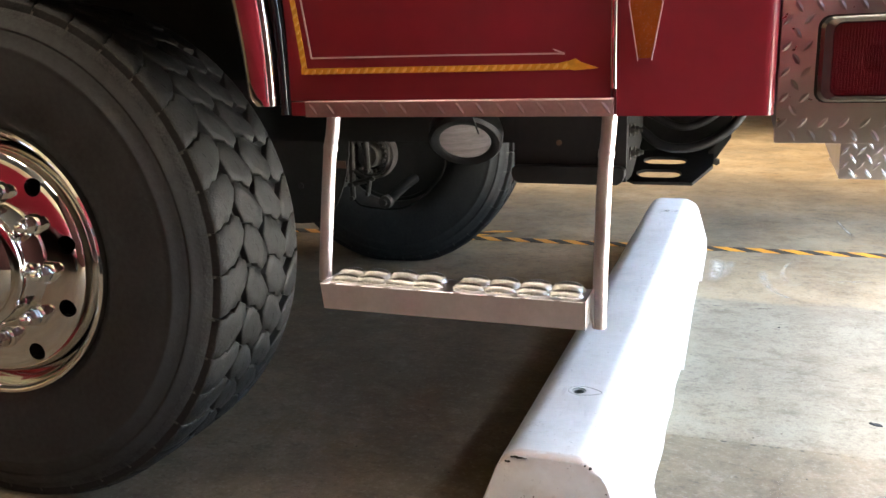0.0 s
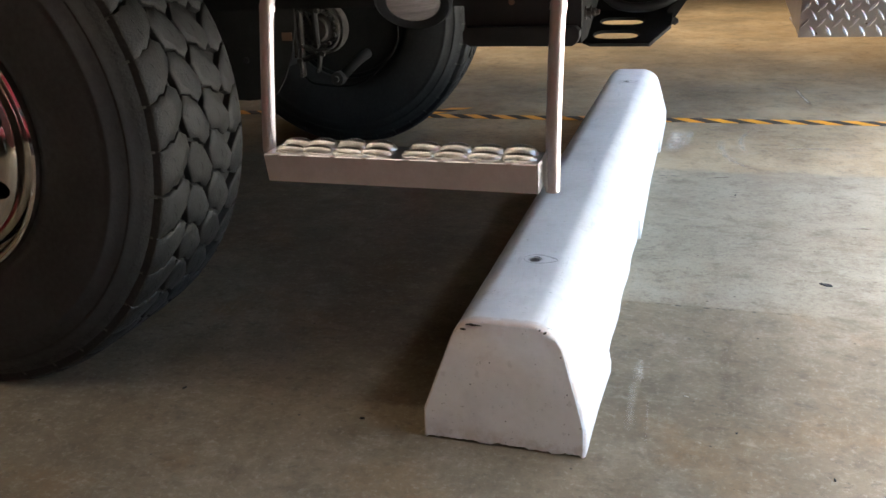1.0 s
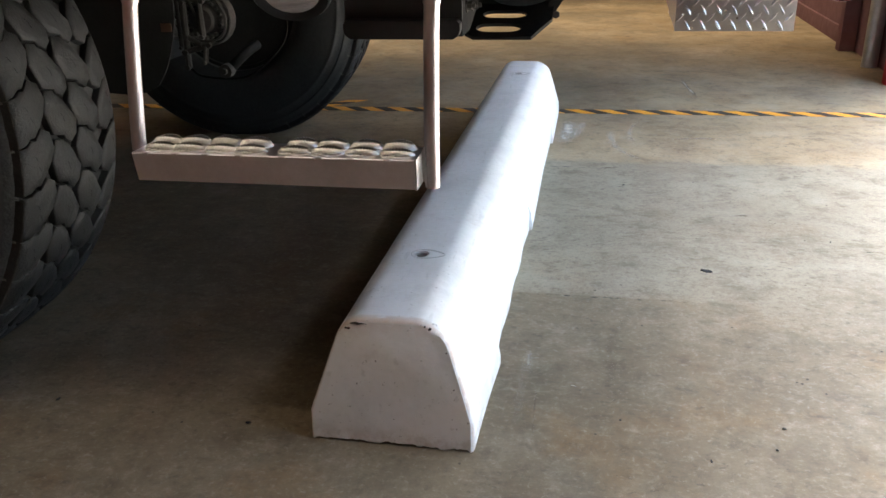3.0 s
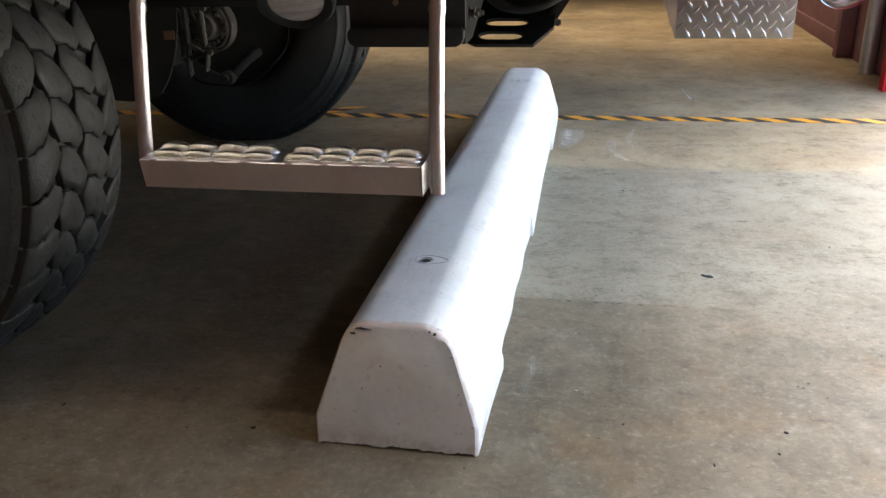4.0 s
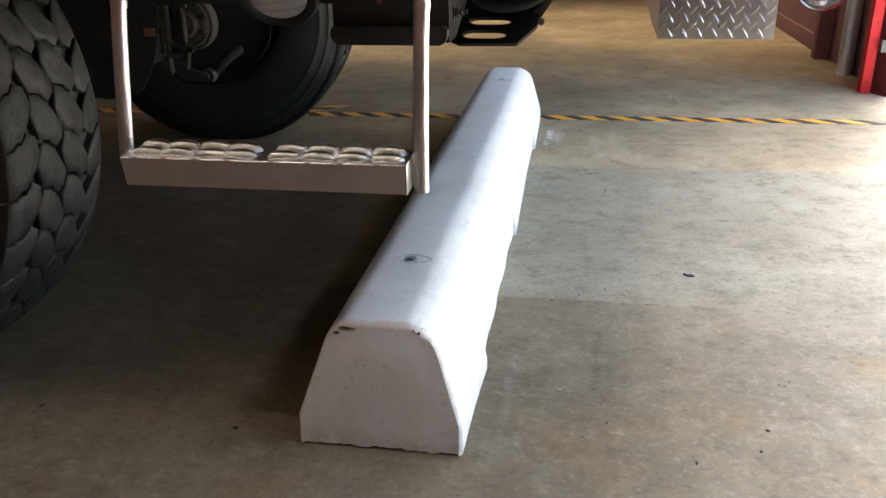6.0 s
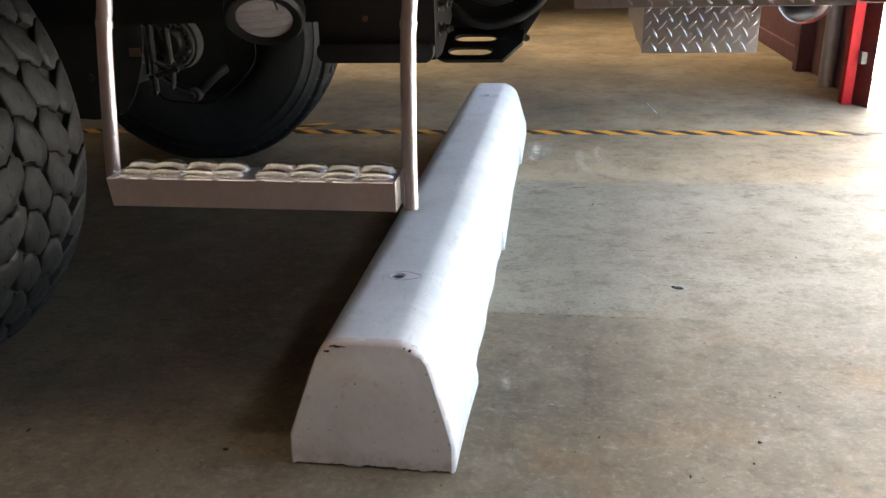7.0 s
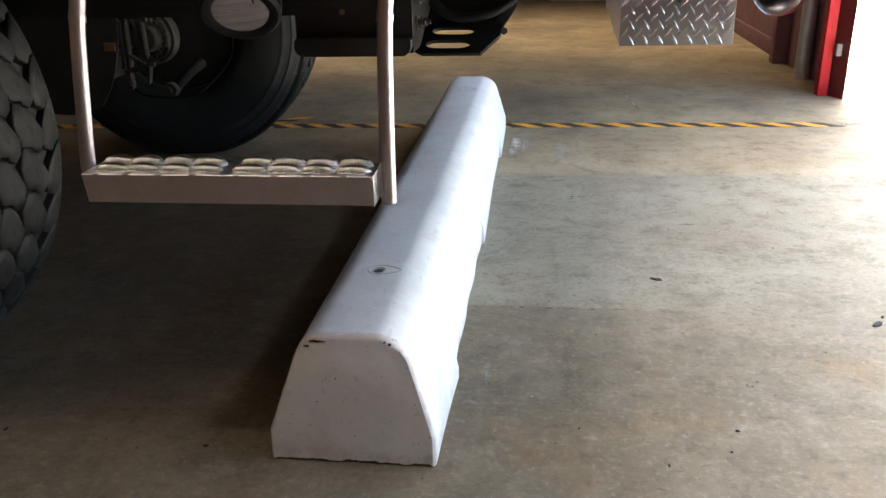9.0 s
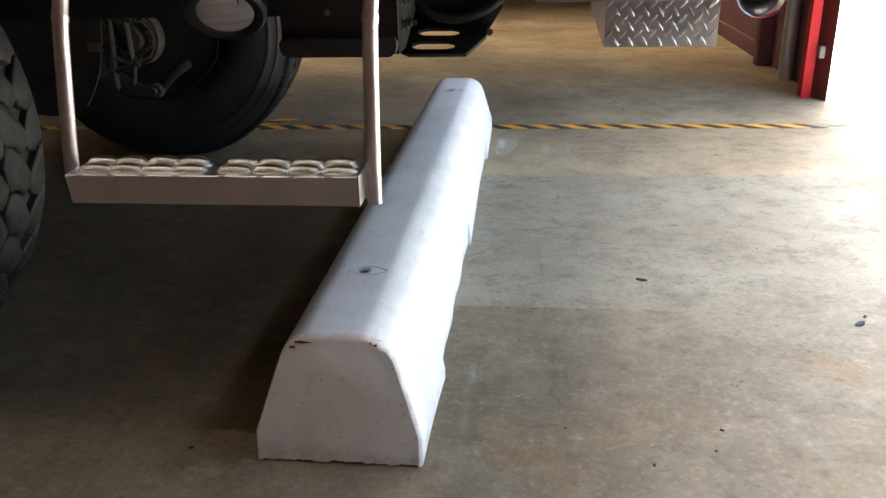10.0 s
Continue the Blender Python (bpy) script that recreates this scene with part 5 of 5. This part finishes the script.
part("light_bracket", box(bmesh.new(), (-0.16, 0.52, 0.87), (-0.10, 0.53, 0.985), 0.002), M["black"], GL)

# frame rails, axle, springs
for y in (0.78, 1.59):
    bm = bmesh.new()
    prism(bm, [(y, 0.765), (y, 0.985), (y + 0.08, 0.985), (y + 0.08, 0.975), (y + 0.01, 0.975), (y + 0.01, 0.775), (y + 0.08, 0.775), (y + 0.08, 0.765)], 0, -5.5, 0.22)
    part("frame_rail", bm, M["black"], truck, "black chassis rail")
part("cross_member", box(bmesh.new(), (-0.35, 0.79, 0.80), (-0.22, 1.66, 0.92), 0.008), M["black"], truck)
bm = bmesh.new()
prism(bm, [(-1.37, 0.40), (-1.37, 0.47), (-1.33, 0.48), (-1.33, 0.52), (-1.37, 0.53), (-1.37, 0.55), (-1.25, 0.55), (-1.25, 0.53), (-1.29, 0.52), (-1.29, 0.48), (-1.25, 0.47), (-1.25, 0.40)], 1, 0.40, 2.05, 0.004)
part("axle_beam", bm, M["black"], truck, "black front axle beam")
# rounded dark shield deep behind the near tyre
bm = bmesh.new()
prism(bm, [(-1.75, 0.50), (-1.60, 0.470), (-1.20, 0.452), (-0.963, 0.436), (-0.894, 0.443), (-0.848, 0.465), (-0.815, 0.512), (-0.79, 0.566), (-0.774, 0.614), (-0.76, 0.676), (-0.755, 0.745), (-0.755, 0.98), (-1.75, 0.98)][::-1], 1, 1.10, 1.106, 0.002)
shield = part("mud_shield", bm, material("grey_black_plastic", (0.026, 0.025, 0.024), 0.85, 0, spots=0.3, scale=10, bump=0.15, spec=0.15), truck, "dull grey-black plastic mud shield")
bm = bmesh.new()
tube(bm, [(-0.949, 1.101, 0.571), (-0.949, 1.093, 0.571)], 0.010, 12)
part("rivet", bm, M["black"], shield)
bm = bmesh.new()
box(bm, (-0.808, 1.096, 0.634), (-0.772, 1.0985, 0.660), 0.001)
part("tag", bm, material("faded_red_tag", (0.16, 0.085, 0.05), 0.7), shield)

# brake gear at the far wheel
BG = new("brake_gear")
BG.parent = truck
tagged(BG, "dusty brake linkage and toothed ring at the far wheel")
GX, GZ = -1.066, 0.566
bm = bmesh.new()
lathe(bm, [(1.872, 0.0005), (1.872, 0.046), (1.880, 0.053), (1.91, 0.056), (2.02, 0.058)], (GX, GZ), 32)
part("brake_chamber", bm, M["dirty"], BG, "dusty round brake chamber")
for r0, r1, y0 in ((0.088, 0.096, 1.905), (0.101, 0.110, 1.915)):
    bm = bmesh.new()
    lathe(bm, [(y0, r0), (y0 - 0.004, (r0 + r1) / 2), (y0, r1), (y0 + 0.05, r1), (y0 + 0.05, r0)], (GX, GZ), 48, close=True)
    part("ring", bm, M["dirty"], BG, "dusty steel ring")
for k in range(20):
    a = math.tau * k / 20
    bm = bmesh.new()
    c = Vector((GX + 0.073 * math.cos(a), 1.915, GZ + 0.073 * math.sin(a)))
    tube(bm, [c, c + Vector((0, -0.018, 0)), c + Vector((0, -0.022, 0))], 0.0085, 6)
    part("ring_tooth", bm, M["dirty"], BG)
bars = [((-1.116, 1.84, 0.640), (-1.122, 1.835, 0.447), 0.0130), ((-1.050, 1.84, 0.652), (-1.047, 1.838, 0.505), 0.0125), ((-1.130, 1.83, 0.446), (-1.018, 1.83, 0.476), 0.0125),
        ((-1.122, 1.83, 0.446), (-1.121, 1.828, 0.386), 0.0135), ((-1.038, 1.83, 0.462), (-1.047, 1.828, 0.406), 0.0105), ((-1.114, 1.835, 0.506), (-1.058, 1.832, 0.474), 0.0100),
        ((-1.150, 1.85, 0.640), (-1.154, 1.85, 0.460), 0.0085), ((-1.104, 1.838, 0.662), (-1.030, 1.838, 0.645), 0.0135), ((-1.09, 1.842, 0.640), (-1.05, 1.842, 0.520), 0.0070)]
for a, b, r in bars:
    bm = bmesh.new()
    tube(bm, [a, b], r, 8)
    link = part("link", bm, M["dirty"], BG, "dusty steel link")
    for p in (a, b):
        bm = bmesh.new()
        tube(bm, [(p[0], p[1] - r - 0.004, p[2]), (p[0], p[1], p[2])], r * 0.75, 8)
        part("pin", bm, M["dirty"], link)
bm = bmesh.new()
tube(bm, smooth_line([(-1.000, 1.95, 0.360), (-0.965, 1.957, 0.392), (-0.932, 1.99, 0.425), (-0.920, 2.06, 0.440)]), 0.022, 14)
arm = part("steering_arm", bm, M["undercoat"], BG, "dark steering arm with bolt")
bm = bmesh.new()
tube(bm, [(-1.004, 1.945, 0.356), (-1.004, 1.905, 0.356), (-1.004, 1.900, 0.356)], 0.029, 18)
tube(bm, [(-1.004, 1.901, 0.356), (-1.004, 1.886, 0.356)], 0.014, 6)
part("ball_joint", bm, M["dirty"], arm)
bm = bmesh.new()
tube(bm, smooth_line([(-0.733, 1.95, 0.60), (-0.737, 1.95, 0.504), (-0.786, 1.95, 0.43), (-0.885, 1.95, 0.347), (-0.979, 1.95, 0.317), (-1.131, 1.95, 0.326), (-1.18, 1.95, 0.36)]), 0.0045, 8)
part("cable", bm, M["greasy"], BG, "thin dusty brake cable")
bm = bmesh.new()
box(bm, (-0.512, 1.205, 0.742), (-0.497, 1.215, 0.760), 0.002)
part("connector", bm, material("white_plastic", (0.7, 0.7, 0.68), 0.5), truck, "small white plastic connector")

# ---- the truck in the next bay, which the chrome mirrors ----
def parked_truck(x0, x1, y0, y1):
    root = thing("parked_fire_truck", "red fire truck with a cream upper body in the next bay", "fire truck")
    for name, z0, z1, mat, label in (("lower_body", 0.42, 1.60, "red", "glossy red lower body"), ("upper_body", 1.604, 3.0, "cream", "cream painted upper body")):
        part(name, box(bmesh.new(), (x0, y0, z0), (x1, y1, z1), 0.03), M[mat], root, label)
    part("running_board", box(bmesh.new(), (x0 + 0.1, y1 + 0.002, 0.42), (x1 - 1.6, y1 + 0.10, 0.47), 0.006), M["plate"], root, "bright checker plate running board")
    bm = bmesh.new()
    box(bm, (x1 + 0.002, y0, 0.45), (x1 + 0.30, y1, 0.80), 0.03)
    part("front_bumper", bm, M["red"], root, "red front bumper")
    for wx in (x1 - 0.95, x0 + 1.6):
        for wy, way in ((y1 + 0.02, -1), (y0 - 0.02, 1)):
            bm = bmesh.new()
            lathe(bm, [(wy + way * y, rad) for y, rad in ((0.0, 0.30), (-0.012, 0.38), (0.0, 0.47), (0.05, 0.51), (0.30, 0.51), (0.32, 0.30))], (wx, 0.512), 48, close=True)
            part("tyre", bm, M["rubber"], root, "black rubber tyre")


parked_truck(-9.6, 0.45, -5.75, -3.25)

# ---- bits on the floor ----
def flake(name, x, y, size, turn, label, mat):
    random.seed(int(x * 1000))
    bm = bmesh.new()
    n = 9
    lo, hi = [], []
    for k in range(n):
        a = math.tau * k / n
        r = size * random.uniform(0.75, 1.15)
        p = Vector((r * math.cos(a), r * 0.42 * math.sin(a), 0))
        p.rotate(Euler((0, 0, radians(turn))))
        lo.append(bm.verts.new((x + p.x, y + p.y, 0.0003)))
        hi.append(bm.verts.new((x + p.x * 0.85, y + p.y * 0.85, 0.0025 + 0.001 * random.random())))
    bm.faces.new(hi)
    for k in range(n):
        bm.faces.new((lo[k], lo[(k + 1) % n], hi[(k + 1) % n], hi[k]))
    return tagged(solid(name, bm, mat), label, "debris", "debris on the floor")


grey_chip = material("dark_grey_chip", (0.060, 0.062, 0.060), 0.9, 0, spots=0.5, scale=60, bump=0.5, bump_scale=120, spec=0.1)
flake("floor_chip", 0.853, 0.917, 0.019, -25, "dark grey flake lying on the concrete floor", grey_chip)
flake("floor_chip", 1.372, 0.671, 0.021, 40, "long dark scrap lying on the concrete floor", grey_chip)
flake("floor_chip", -0.147, 0.029, 0.006, 10, "tiny dark crumb on the concrete floor", grey_chip)
flake("floor_chip", -0.60, 0.05, 0.006, 70, "tiny dark crumb on the concrete floor", grey_chip)

for cx, cy, cs in ((0.927, 0.168, 0.0045), (0.901, 0.094, 0.003), (0.775, 0.041, 0.0045), (1.238, 1.177, 0.004), (0.608, 0.151, 0.003), (0.631, 1.657, 0.005)):
    flake("floor_chip", cx, cy, cs, 360 * cx, "tiny dark crumb on the concrete floor", grey_chip)
flake("floor_chip", 1.398, 0.712, 0.009, 75, "small dark scrap lying on the concrete floor", grey_chip)
